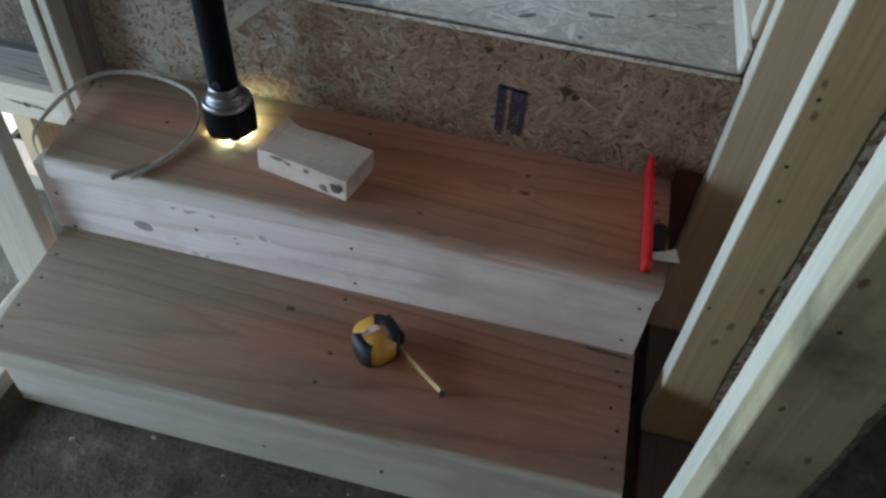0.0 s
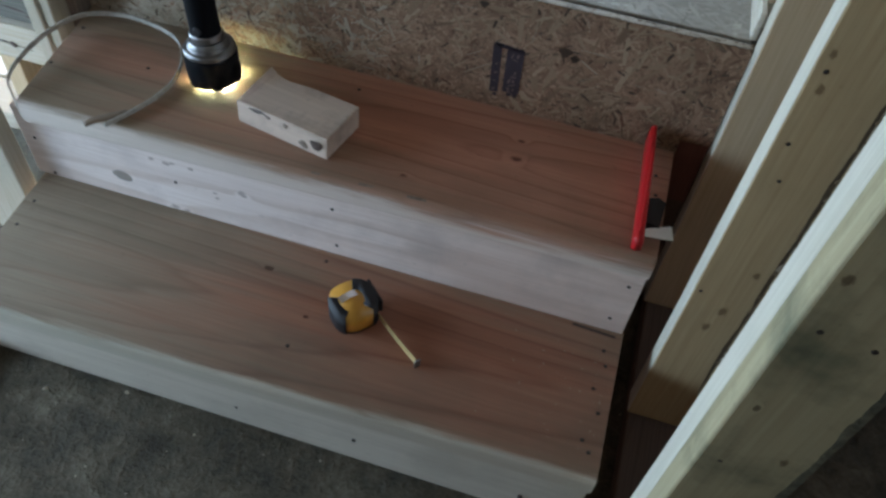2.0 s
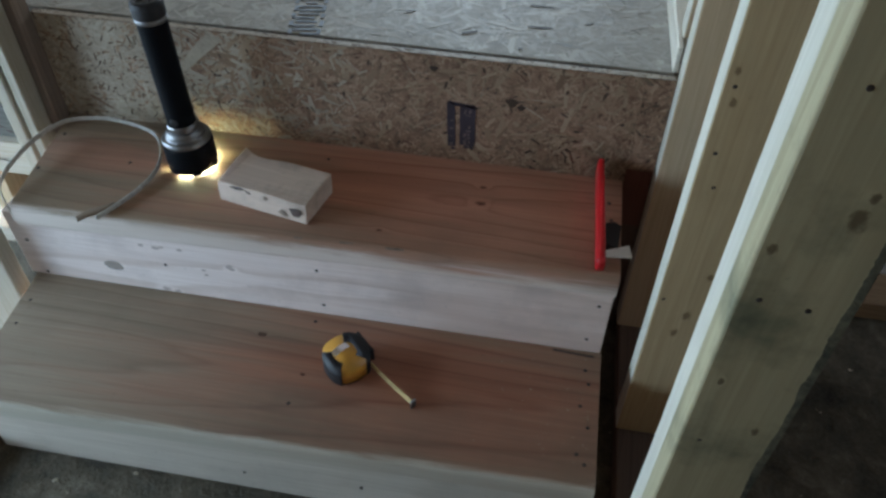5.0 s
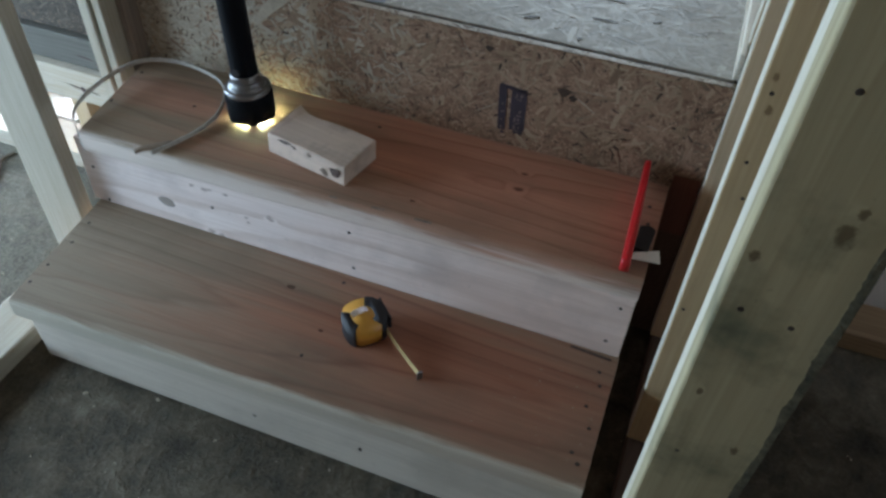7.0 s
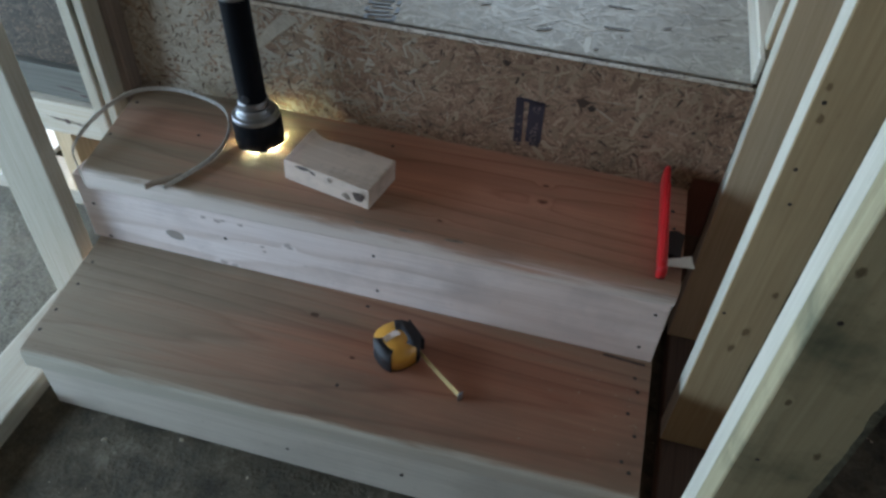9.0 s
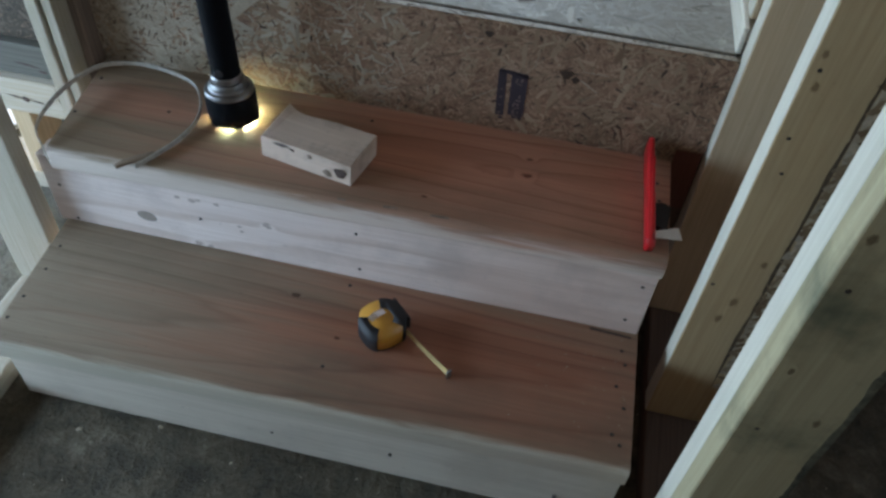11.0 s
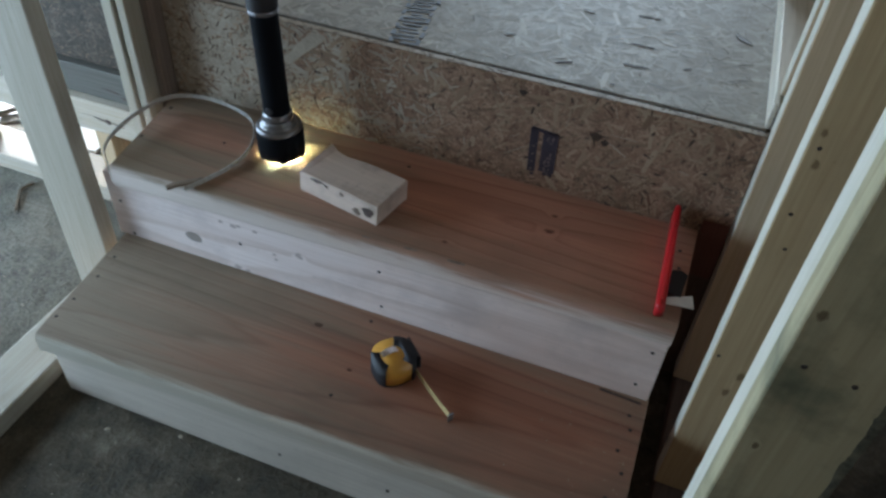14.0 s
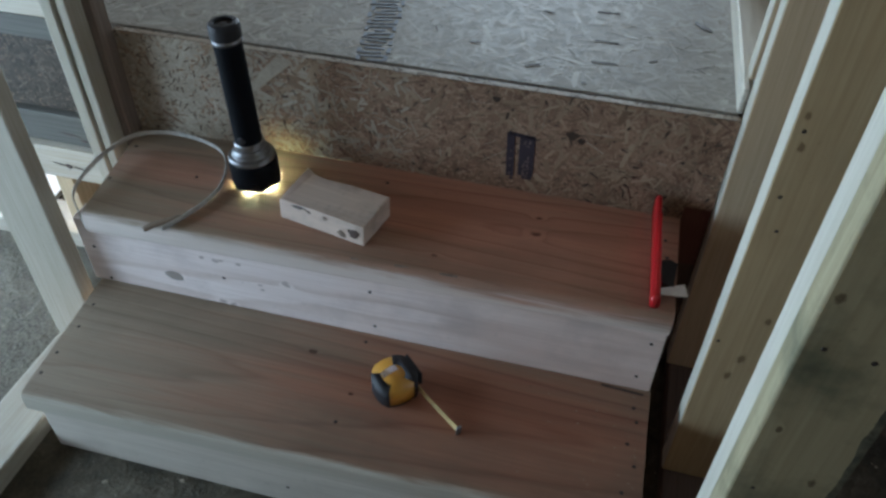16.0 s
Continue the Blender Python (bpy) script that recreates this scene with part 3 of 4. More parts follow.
part("rim_joist", bm_board(LX1 - LX0, 0.038, 0.235, 0.002, 1), M_STUD_BROWN, landing, m=pose((LX0 + LX1) / 2, 0.262, LAND - 0.018 - 0.118))
for k in range(6):
    part("joist", bm_board(0.038, LY1 - 0.30, 0.235, 0.002, 1), M_STUD_BROWN, landing, m=pose(LX0 + 0.06 + 0.45 * k, (0.29 + LY1) / 2, LAND - 0.018 - 0.118))

# added dark board that stops light leaking from under the landing
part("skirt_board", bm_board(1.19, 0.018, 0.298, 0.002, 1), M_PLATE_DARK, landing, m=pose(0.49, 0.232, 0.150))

# strand board riser between the upper tread and the landing
osb = thing("landing_riser_panel", "brown strand board panel closing the face of the landing", "board", kind="structure")
RX0, RX1, RXT = -0.0066, 0.9605, 0.9195
ZB, ZT = 0.338, LAND - 0.001
# notched over the end of the upper tread
bm = bm_prism([(RX0, 0.300), (RXT, 0.300), (RXT, 0.362), (RX1, 0.362), (RX1, ZT), (RX0, ZT)], -0.00625, 0.00625, 0.0008)
part("panel", bm, M_OSB_RISER, osb, m=pose(0, OSB_Y + 0.0065, 0, 90))


def riser_strands(material, x0, x1, z0, z1, count, seed, off, lengths, breadths, lift=0.0004, spread=0.6):
    strands("strand", material, osb, x1 - x0, z1 - z0, count, seed, pose(x0, OSB_Y - off, z0, 90, 0, 0), lengths, breadths, lift, spread)


riser_strands(M_STRAND_RISER, RX0, RXT, ZB, ZT, 11000, 9, 0.0, (0.008, 0.036), (0.0010, 0.0062), 0.0004, 0.25)
riser_strands(M_STRAND_RISER, RXT, RX1, 0.363, ZT, 320, 10, 0.0, (0.010, 0.036), (0.0012, 0.0075), 0.0004, 0.25)
strands("strand", M_STRAND_PALE, osb, RX1 - RX0, 0.0115, 420, 19, pose(RX0, OSB_Y + 0.0005, LAND - 0.0008), (0.01, 0.04), (0.002, 0.006))
# paler, greyer strands towards the left end of the panel
for k, (reach, n) in enumerate(((0.14, 900), (0.24, 800), (0.36, 600), (0.50, 320))):
    riser_strands(M_STRAND_PALE, RX0, RX0 + reach, ZB, ZT, n, 23 + k, 0.0003, (0.010, 0.038), (0.0012, 0.0080), 0.0004, 0.3)
# dark flecks, pale slivers and brown flakes
riser_strands(M_STRAND_FLECK, RX0, RXT, ZB, ZT, 300, 29, 0.0007, (0.004, 0.014), (0.0012, 0.0046), 0.0003, 0.2)
riser_strands(M_STRAND_FLECK, RX0, RX0 + 0.30, ZB, ZT, 110, 33, 0.0009, (0.005, 0.016), (0.0012, 0.0040), 0.0003, 0.2)
riser_strands(M_STRAND_FLECK, RXT, RX1, 0.363, ZT, 40, 30, 0.0007, (0.004, 0.014), (0.0012, 0.0044), 0.0003, 0.2)
riser_strands(M_STRAND_PALE, RX0 + 0.1, RXT, ZB, ZT, 40, 61, 0.0009, (0.014, 0.045), (0.0008, 0.0024), 0.0002, 0.3)
riser_strands(M_STRAND_FLAKE_BROWN, RX0, RXT, ZB, ZT, 420, 43, 0.0005, (0.012, 0.050), (0.0025, 0.0100), 0.0002, 0.25)
strands("strand", M_STRAND_FLECK, landing, 1.6, 0.9, 420, 37, pose(-0.65, 0.235, LAND + 0.0007), (0.006, 0.026), (0.0012, 0.0034), 0.0003, 0.4)
strands("strand", M_STRAND_FLAKE, landing, 1.6, 1.0, 900, 41, pose(-0.65, 0.235, LAND + 0.0004), (0.016, 0.060), (0.0030, 0.0140), 0.0002, 0.35)
strands("strand", M_STRAND_PALE, landing, 1.6, 1.0, 170, 71, pose(-0.65, 0.235, LAND + 0.0006), (0.014, 0.046), (0.0008, 0.0030), 0.0002, 0.4)
# torn flakes low on the panel beside the hand tool
riser_strands(M_STRAND_FLAKE_BROWN, 0.765, RXT, 0.3405, 0.41, 130, 47, 0.0006, (0.010, 0.036), (0.0018, 0.0065), 0.0022, 0.2)
riser_strands(M_STRAND_FLECK, 0.765, RXT, 0.3405, 0.41, 36, 48, 0.0008, (0.006, 0.022), (0.0014, 0.0048), 0.0022, 0.2)
# red-brown blocking that shows between the panel and the tread's end
part("blocking", bm_board(0.0405, 0.010, 0.112, 0.001, 1), M_BLOCKING, landing, "dark red-brown blocking", m=pose(0.9400, 0.2168, 0.3045))
# side of the landing past the stud wall, carrying the wall's sole plate
part("subfloor", bm_board(0.40, LY1 - 0.26, 0.018, 0.0015, 1), M_OSB_FLOOR, landing, m=pose(1.160, (0.26 + LY1) / 2, LAND - 0.009))

# ---- stud walls ----
wall_right = thing("wall_right", "open stud wall of pale pine two-by-fours", "stud wall", kind="structure")
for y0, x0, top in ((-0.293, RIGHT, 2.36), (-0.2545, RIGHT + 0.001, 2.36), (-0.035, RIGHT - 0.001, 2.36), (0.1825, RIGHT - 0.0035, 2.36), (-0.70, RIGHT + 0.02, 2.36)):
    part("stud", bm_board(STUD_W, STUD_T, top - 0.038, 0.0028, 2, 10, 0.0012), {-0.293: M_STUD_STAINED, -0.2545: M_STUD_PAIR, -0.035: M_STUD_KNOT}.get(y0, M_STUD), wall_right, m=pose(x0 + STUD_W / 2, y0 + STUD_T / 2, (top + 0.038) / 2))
part("sole_plate", bm_board(STUD_W, 1.30, 0.038, 0.003, 2, 8, 0.001), M_PLATE_DARK, wall_right, "dark sole plate", m=pose(RIGHT + STUD_W / 2, -0.40, 0.019))
part("top_plate", bm_board(STUD_W, 5.4, 0.038, 0.003), M_STUD_Y, wall_right, m=pose(RIGHT + STUD_W / 2, 1.2, 2.379))
part("sole_plate", bm_board(STUD_W, 2.9, 0.038, 0.003, 2, 12, 0.0012), M_STUD_Y, wall_right, m=pose(0.938 + STUD_W / 2, 0.262 + 1.45, LAND + 0.019, 0, 0, 0.6))
part("sole_plate", bm_board(0.0075, 0.033, 0.038, 0.001, 1), M_STUD_Y, wall_right, m=pose(0.9573, 0.2462, LAND + 0.019, 0, 0, 0.6))
part("stud", bm_board(STUD_W, STUD_T, 1.80, 0.0028, 2, 10, 0.0012), M_STUD, wall_right, m=pose(0.9605 + STUD_W / 2, 0.272, LAND + 0.0385 + 0.90))
for y0 in (0.66, 1.07, 1.48, 1.89, 2.30):
    part("stud", bm_board(STUD_W, STUD_T, 1.80, 0.0028, 2), M_STUD, wall_right, m=pose(0.940 + STUD_W / 2, y0, LAND + 0.038 + 0.90))

wall_left = thing("wall_left", "open stud wall of pale pine two-by-fours beside the steps", "stud wall", kind="structure")
part("stud", bm_board(STUD_W, 0.030, 2.32, 0.0028, 2, 10, 0.0012), M_STUD_PALE, wall_left, m=pose(LEFT - STUD_W / 2, -0.0275, 1.20))
part("stud", bm_board(0.0215, STUD_T, 2.32, 0.0026, 2, 10, 0.0010), M_STUD_PALE, wall_left, m=pose(-0.0492, 0.153, 1.20))
part("stud", bm_board(0.0170, 0.036, 2.32, 0.0026, 2, 10, 0.0008), M_STUD_PALE, wall_left, "tan stud beside a narrow gap", m=pose(-0.0258, 0.156, 1.20))
part("stud", bm_board(0.052, 0.034, 2.32, 0.0028, 2, 10, 0.0012), M_STUD_BROWN, wall_left, "dark brown stud", m=pose(-0.033, 0.1945, 1.20))
part("sole_plate", bm_board(STUD_W, 1.50, 0.038, 0.003, 2, 10, 0.001), M_PLATE_DUSTY, wall_left, m=pose(LEFT - STUD_W / 2, -0.55, 0.019))
# board added out of view to keep west light off the near stud
part("sheathing", bm_board(0.012, 0.62, 2.30, 0.002, 1), M_DRY, wall_left, "unseen board that blocks window light", m=pose(LEFT - STUD_W - 0.007, -1.13, 1.19))
part("top_plate", bm_board(STUD_W, 2.0, 0.038, 0.003), M_STUD_Y, wall_left, m=pose(LEFT - STUD_W / 2, -0.60, 2.379))



def bark_strip(stud, x, y, z0, z1, width, seed, material, label, step=150):
    """Ragged bark left along the corner of a stud; x is its straight side."""
    bm = bmesh.new()
    n, w = int((z1 - z0) * step), 3
    rows = []
    rnd = random.Random(seed)
    for k in range(n + 1):
        z = z0 + (z1 - z0) * k / n
        edge = width * (0.7 + 0.30 * noise.noise(Vector((seed, z * 14, 0))) + 0.20 * noise.noise(Vector((seed, z * 45, 4))) + 0.12 * noise.noise(Vector((seed, z * 190, 9))))
        taper = min(1.0, 8 * k / n, 8 * (n - k) / n)
        rows.append([bm.verts.new((x - edge * taper * j / w, y - 0.0006 - 0.0007 * taper * rnd.random() * (j < w), z)) for j in range(w + 1)])
    for a, b in zip(rows, rows[1:]):
        for j in range(w):
            bm.faces.new((a[j], a[j + 1], b[j + 1], b[j]))
    part("bark_edge", bm, material, stud, label, stud.matrix_basis.inverted())


def splinters(stud, place, across, z0, z1, count, seed, size):
    """Torn triangular chips along an edge; place(a, z, h) puts them on a face."""
    rnd = random.Random(seed)
    verts, faces = [], []
    inv = stud.matrix_basis.inverted()
    for _ in range(count):
        a, z = rnd.uniform(*across), rnd.uniform(z0, z1)
        ln, wd, t, h = rnd.uniform(0.5, 1.3) * size, rnd.uniform(0.25, 0.6) * size, rnd.gauss(0.5, 0.35), rnd.uniform(0.0004, 0.0014)
        k = len(verts)
        for u, v in ((-0.5 * wd, 0.0), (0.5 * wd, 0.1 * ln), (0.15 * wd, ln), (-0.25 * wd, 0.7 * ln)):
            da, dz = u * math.cos(t) + v * math.sin(t), -u * math.sin(t) + v * math.cos(t)
            verts.append(inv @ Vector(place(min(max(a + da, across[0] - 0.004), across[1] + 0.004), z + dz, h)))
        faces.append((k, k + 1, k + 2, k + 3))
    me = bpy.data.meshes.new("splinter")
    me.from_pydata(verts, [], faces)
    me.materials.append(M_SPLINTER)
    ob = new("splinter", me)
    ob.parent = stud
    tagged(ob, "torn brown and pale splinters", kind="stuff")


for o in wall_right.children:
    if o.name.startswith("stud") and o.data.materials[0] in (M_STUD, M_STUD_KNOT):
        # narrow side faces take a paler wood that carries the daylight falling on them
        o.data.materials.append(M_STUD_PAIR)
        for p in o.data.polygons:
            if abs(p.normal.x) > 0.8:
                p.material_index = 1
_studs = [o for o in wall_right.children if o.name.startswith("stud")]
bark_strip(_studs[0], RIGHT + STUD_W + 0.0005, -0.293, 0.04, 1.00, 0.010, 3, M_BARK, "ragged dark bark edge", 420)
bark_strip(_studs[2], RIGHT + STUD_W - 0.0005, -0.035, 0.12, 0.74, 0.021, 8, M_WANE, "pale wane with torn bark")
bark_strip(_studs[2], 1.0365, -0.0375, 0.13, 0.70, 0.006, 12, M_BARK_DARK, "dark bark line")
splinters(_studs[2], lambda a, z, h: (a, -0.0375 - h, z), (1.035, 1.053), 0.13, 0.72, 150, 5, 0.020)

# low framed wall under the open edge of the landing
low_wall = thing("wall_under_landing", "low framed wall with plates, posts and a dark board panel", "low wall", kind="structure")
CX, CL = -0.71, 1.18
part("sole_plate", bm_board(CL, STUD_W, 0.040, 0.003, 2, 8, 0.001), M_STUD_X, low_wall, m=pose(CX, 0.246, 0.020))
part("header", bm_board(CL, 0.038, 0.036, 0.002, 2, 8, 0.0008), M_STUD_X, low_wall, m=pose(CX, 0.221, 0.206))
part("header", bm_board(CL, 0.038, 0.036, 0.002, 2, 8, 0.0008), M_STUD_X, low_wall, m=pose(CX, 0.219, 0.243))
for px in (-0.215, -0.62, -1.05):
    part("post", bm_board(0.038, 0.07, 0.148, 0.002, 2), M_STUD, low_wall, m=pose(px, 0.238, 0.114))
part("ledger", bm_board(CL, 0.022, 0.064, 0.002, 2, 8, 0.001), M_GREY, low_wall, "grey weathered ledger board", m=pose(CX, 0.226, 0.294))
panel = part("panel", bm_board(CL, 0.0115, 0.152, 0.001, 1), M_OSB_RISER, low_wall, "dark strand board panel", m=pose(CX, 0.236, 0.4035))
strands("strand", M_STRAND_DARK, low_wall, 0.9, 0.150, 5000, 31, pose(-1.02, 0.230, 0.3285, 90, 0, 0), (0.008, 0.045), (0.0012, 0.0065))
part("ledger", bm_board(CL, 0.030, 0.040, 0.002, 2, 8, 0.001), M_GREY, low_wall, "grey weathered ledger board", m=pose(CX, 0.224, 0.501))
part("curb", bm_board(CL, 0.038, 0.038, 0.002, 2, 8, 0.001), M_STUD_X, low_wall, m=pose(CX, 0.228, 0.541))

# white sheet added in place of the bright daylight patch on the ground
sheet = new("foam_sheet", link_mesh("foam_sheet", bm_board(0.95, 0.55, 0.012, 0.002), M_WHITE_BOARD))
sheet.matrix_world = pose(-0.86, 0.597, 0.0085, 0, 0, 0)
tagged(sheet, "white sheet standing in for a daylit patch under the landing", "sheet")

def scrap(x, y, z, length, width, turn, tip, material):
    bm = bm_board(length, width, 0.012, 0.0015, 1, 5, 0.002)
    for v in bm.verts:
        if v.co.x > length * 0.35:
            v.co.x += 0.006 * noise.noise(v.co * 120)
    ob = new("wood_scrap", link_mesh("wood_scrap", bm, material))
    ob.matrix_world = pose(x, y, z, tip, 0, turn)
    return tagged(ob, "grey splintered board scrap under the landing", "wood scrap", "scraps under the landing")


scrap(-0.590, 0.372, 0.0215, 0.17, 0.034, 38, 0, M_GREY)
scrap(-0.555, 0.352, 0.0330, 0.13, 0.024, -24, 7, M_STUD_X)
scrap(-0.640, 0.395, 0.0335, 0.15, 0.028, 64, -6, M_GREY)

# floor plate and foam board past the stud wall
plank = new("floor_plank", link_mesh("floor_plank", bm_board(1.5, STUD_W, 0.040, 0.003, 2, 8, 0.001), M_BROWN))
plank.matrix_world = pose(2.02, 0.366, 0.0205)
tagged(plank, "brown wooden plate lying on the dark floor", "plank")
foam = thing("insulation_panel", "white foam insulation panel with a blue printed stripe", "panel", pose(1.62, 0.46, 0.0))
part("board", bm_board(0.62, 0.04, 1.2, 0.003), M_WHITE_BOARD, foam, m=pose(0, 0, 0.603))
part("stripe", bm_board(0.018, 0.002, 1.19, 0.0005, 1), M_BLUE, foam, "blue printed stripe", m=pose(-0.185, -0.0212, 0.603))
part("edge_strip", bm_board(0.012, 0.004, 1.19, 0.001, 1), M_CHIP, foam, "tan edge strip", m=pose(-0.225, -0.0222, 0.603))

# ---- the two box steps ----
steps = thing("wooden_steps", "two unpainted box steps with brown treads and pale risers", "steps")
TW = 0.038


def tread(yl, yr, y1, xl0, xl1, xr, top, material, label):
    """A plank with an eased nosing; its left end is cut askew. xl0 in front, xl1 at the back."""
    cx, cy = 0.458, ((yl + yr) / 2 + y1) / 2
    bm = bmesh.new()
    n = 14
    rows = []
    prof = [(0.003, -TW), (0.0006, -TW + 0.004), (0.0, -0.028), (0.0003, -0.012), (0.0012, -0.0065), (0.0034, -0.0026), (0.0068, -0.0006), (0.011, 0.0)]
    for k in range(n + 1):
        f = k / n
        row = []
        y0 = yl + (yr - yl) * f
        ys = [(y0 + a, z) for a, z in prof] + [(y1, 0.0), (y1, -TW)]
        for y, z in ys:
            g = (y - y0) / (y1 - y0)
            xl = xl0 + (xl1 - xl0) * g
            x = xl + (xr - xl) * f
            w = 0.0009 * noise.noise(Vector((x * 4, y * 2, 3.0 + top * 9)))
            row.append(bm.verts.new((x - cx, y - cy + w, z + TW / 2 + w * 0.5)))
        rows.append(row)
    m = len(prof) + 2
    for a, b in zip(rows, rows[1:]):
        for k in range(m):
            bm.faces.new((a[k], a[(k + 1) % m], b[(k + 1) % m], b[k]))
    bm.faces.new(rows[0])
    bm.faces.new(rows[-1])
    ends = [e for e in bm.edges if e.calc_face_angle(0) > 1.0]
    bmesh.ops.bevel(bm, geom=ends, offset=0.0016, segments=2, profile=0.5, affect="EDGES")
    return part("tread", bm, material, steps, label, pose(cx, cy, top - TW / 2))


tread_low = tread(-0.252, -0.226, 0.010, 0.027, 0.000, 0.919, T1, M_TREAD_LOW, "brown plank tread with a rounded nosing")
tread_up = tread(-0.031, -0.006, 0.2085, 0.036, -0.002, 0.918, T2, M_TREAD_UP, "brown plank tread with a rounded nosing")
riser_up = part("riser", bm_board(0.926, TW, T2 - TW - T1, 0.0015, 2, 10, 0.0006), M_RISER_UP, steps, "pale whitish riser board", pose(0.454, 0.0165, (T1 + T2 - TW) / 2, 0, 0, 0.5))
riser_low = part("riser", bm_board(0.903, TW, T1 - TW, 0.0015, 2, 10, 0.0006), M_RISER_LOW, steps, "pale whitish riser board", pose(0.466, -0.203, (T1 - TW) / 2 + 0.0005, 0, 0, 0.5))
for sx in (0.024, 0.894):
    outline = ((-0.178, 0.001), (0.208, 0.001), (0.208, T2 - TW), (0.0385, T2 - TW), (0.0385, T1 + 0.001), (0.0385, T1 - TW), (-0.178, T1 - TW))
    bm = bm_prism([(y, z) for y, z in outline], -0.019, 0.019, 0.0012)
    bmesh.ops.transform(bm, matrix=Matrix(((0, 0, 1, 0), (1, 0, 0, 0), (0, 1, 0, 0), (0, 0, 0, 1))), verts=bm.verts)
    part("stringer", bm, M_STRINGER, steps, "dark brown stringer", pose(sx, 0, 0))

nail_mesh = link_mesh("nail", bm_lathe([(0.0032, -0.004), (0.0032, -0.0002), (0.0028, 0.0003), (0.0012, 0.0005)], 10), M_NAIL)


def nails(board, places, turn):
    inv = board.matrix_basis.inverted()
    for p in places:
        if board is riser_up:
            p = (p[0], -0.0025 + (p[0] - 0.454) * 0.00873, p[2])
        share("nail", nail_mesh, board, inv @ Matrix.Translation(p) @ turn @ Matrix.Scale(0.8 if board.name.startswith("stud") else 0.95, 4))


FRONT = pose(0, 0, 0, 90)
nails(riser_up, ((0.012, 0, 0.245), (0.022, 0, 0.176), (0.486, 0, 0.266), (0.490, 0, 0.191), (0.900, 0, 0.273), (0.893, 0, 0.199), (0.240, 0, 0.232)), FRONT)
nails(riser_low, ((0.038, -0.2225, 0.052), (0.420, -0.2225, 0.045), (0.60, -0.2225, 0.06), (0.84, -0.2225, 0.05)), FRONT)
nails(tread_low, ((0.030, -0.112, T1), (0.030, -0.168, T1), (0.024, -0.064, T1), (0.031, -0.208, T1), (0.897, -0.034, T1), (0.903, -0.058, T1), (0.893, -0.098, T1),
                  (0.905, -0.132, T1), (0.892, -0.176, T1), (0.903, -0.190, T1), (0.480, -0.020, T1), (0.488, -0.172, T1)), Matrix())
nails(tread_up, ((0.899, 0.150, T2), (0.903, 0.112, T2), (0.900, 0.060, T2), (0.020, 0.150, T2), (0.028, 0.060, T2), (0.46, 0.17, T2), (0.16, 0.10, T2)), Matrix())
for st in [o for o in wall_right.children if o.name.startswith("stud")][:3]:
    x, y = st.matrix_basis.translation.x, st.matrix_basis.translation.y - STUD_T / 2
    if y > -0.1:
        pts = ((0.988, y, 0.533), (0.973, y, 0.344), (0.978, y, 0.579), (0.976, y, 0.662))
    elif y < -0.28:
        pts = ((0.982, y, 0.624), (1.021, y, 0.619), (0.985, y, 0.42), (0.99, y, 0.82))
    else:
        continue
    nails(st, pts, FRONT)

def knot(owner, cx, cz, rx, rz, y, turn, material, label, rag=0.21):
    """A low, ragged knot set in the sawn face."""
    n = 18
    bm = bmesh.new()
    rim = [bm.verts.new((rx * math.cos(a) * (1 + rag * math.sin(3 * a + cx * 90)), 0.0, rz * math.sin(a) * (1 + rag * math.sin(2 * a + cz * 300)))) for a in (2 * math.pi * k / n for k in range(n))]
    mid = [bm.verts.new((v.co.x * 0.6, -0.0009, v.co.z * 0.6)) for v in rim]
    for k in range(n):
        bm.faces.new((rim[k], rim[(k + 1) % n], mid[(k + 1) % n], mid[k]))
    bm.faces.new(mid)
    part("knot", bm, material, owner, label, pose(cx, y, cz, turn[0], turn[1], 0), True)


knot(riser_up, -0.305, -0.022, 0.0165, 0.0100, -0.0188, (0, 8), M_KNOT_GREY, "flush grey knot", 0.05)

for kx, kz, ka, kb in ((-0.189, 0.221, 0.007, 0.006), (-0.205, 0.222, 0.020, 0.0016), (-0.165, 0.219, 0.016, 0.0014), (-0.172, 0.286, 0.024, 0.0018), (-0.145, 0.276, 0.008, 0.003)):
    knot(low_wall, kx, kz, ka, kb, 0.2008 if kz < 0.25 else 0.2145, (0, 6), M_KNOT, "dark knot and cracks")

part("crack", bm_board(0.062, 0.0045, 0.0005, 0), M_KNOT, tread_low, "dark crack at the back edge", tread_low.matrix_basis.inverted() @ pose(0.878, -0.0052, T1 + 0.0003, 0, 0, -3))
for gx, gy, ga in ((0.539, -0.009, 0.010), (0.608, -0.008, 0.013), (0.47, -0.012, 0.006)):
    part("gouge", bm_board(ga * 2, 0.0035, 0.0005, 0), M_KNOT_PALE, tread_up, "dark gouge in the nosing", tread_up.matrix_basis.inverted() @ pose(gx, gy, T2 - 0.0006, 14, 0, 3))

# ---- flashlight standing on its head ----
FX, FY = 0.2565, 0.121
torch = thing("flashlight", "long black flashlight standing on its lit head", "flashlight", pose(FX, FY, T2, 0, -1.6, 0))
bm = bm_lathe([(0.0300, 0.018), (0.0300, 0.0024), (0.0370, 0.0024), (0.0378, 0.0049), (0.0378, 0.041), (0.0370, 0.0445), (0.0355, 0.0455), (0.0222, 0.0455), (0.0222, 0.018), (0.0300, 0.018)], 48, False)
for v in bm.verts:
    if v.co.z < 0.007:
        v.co.z += max(0.0, v.co.y - 0.018) * 0.21
head = part("head", bm, M_BLACK, torch, "black crenellated head", smooth=False)
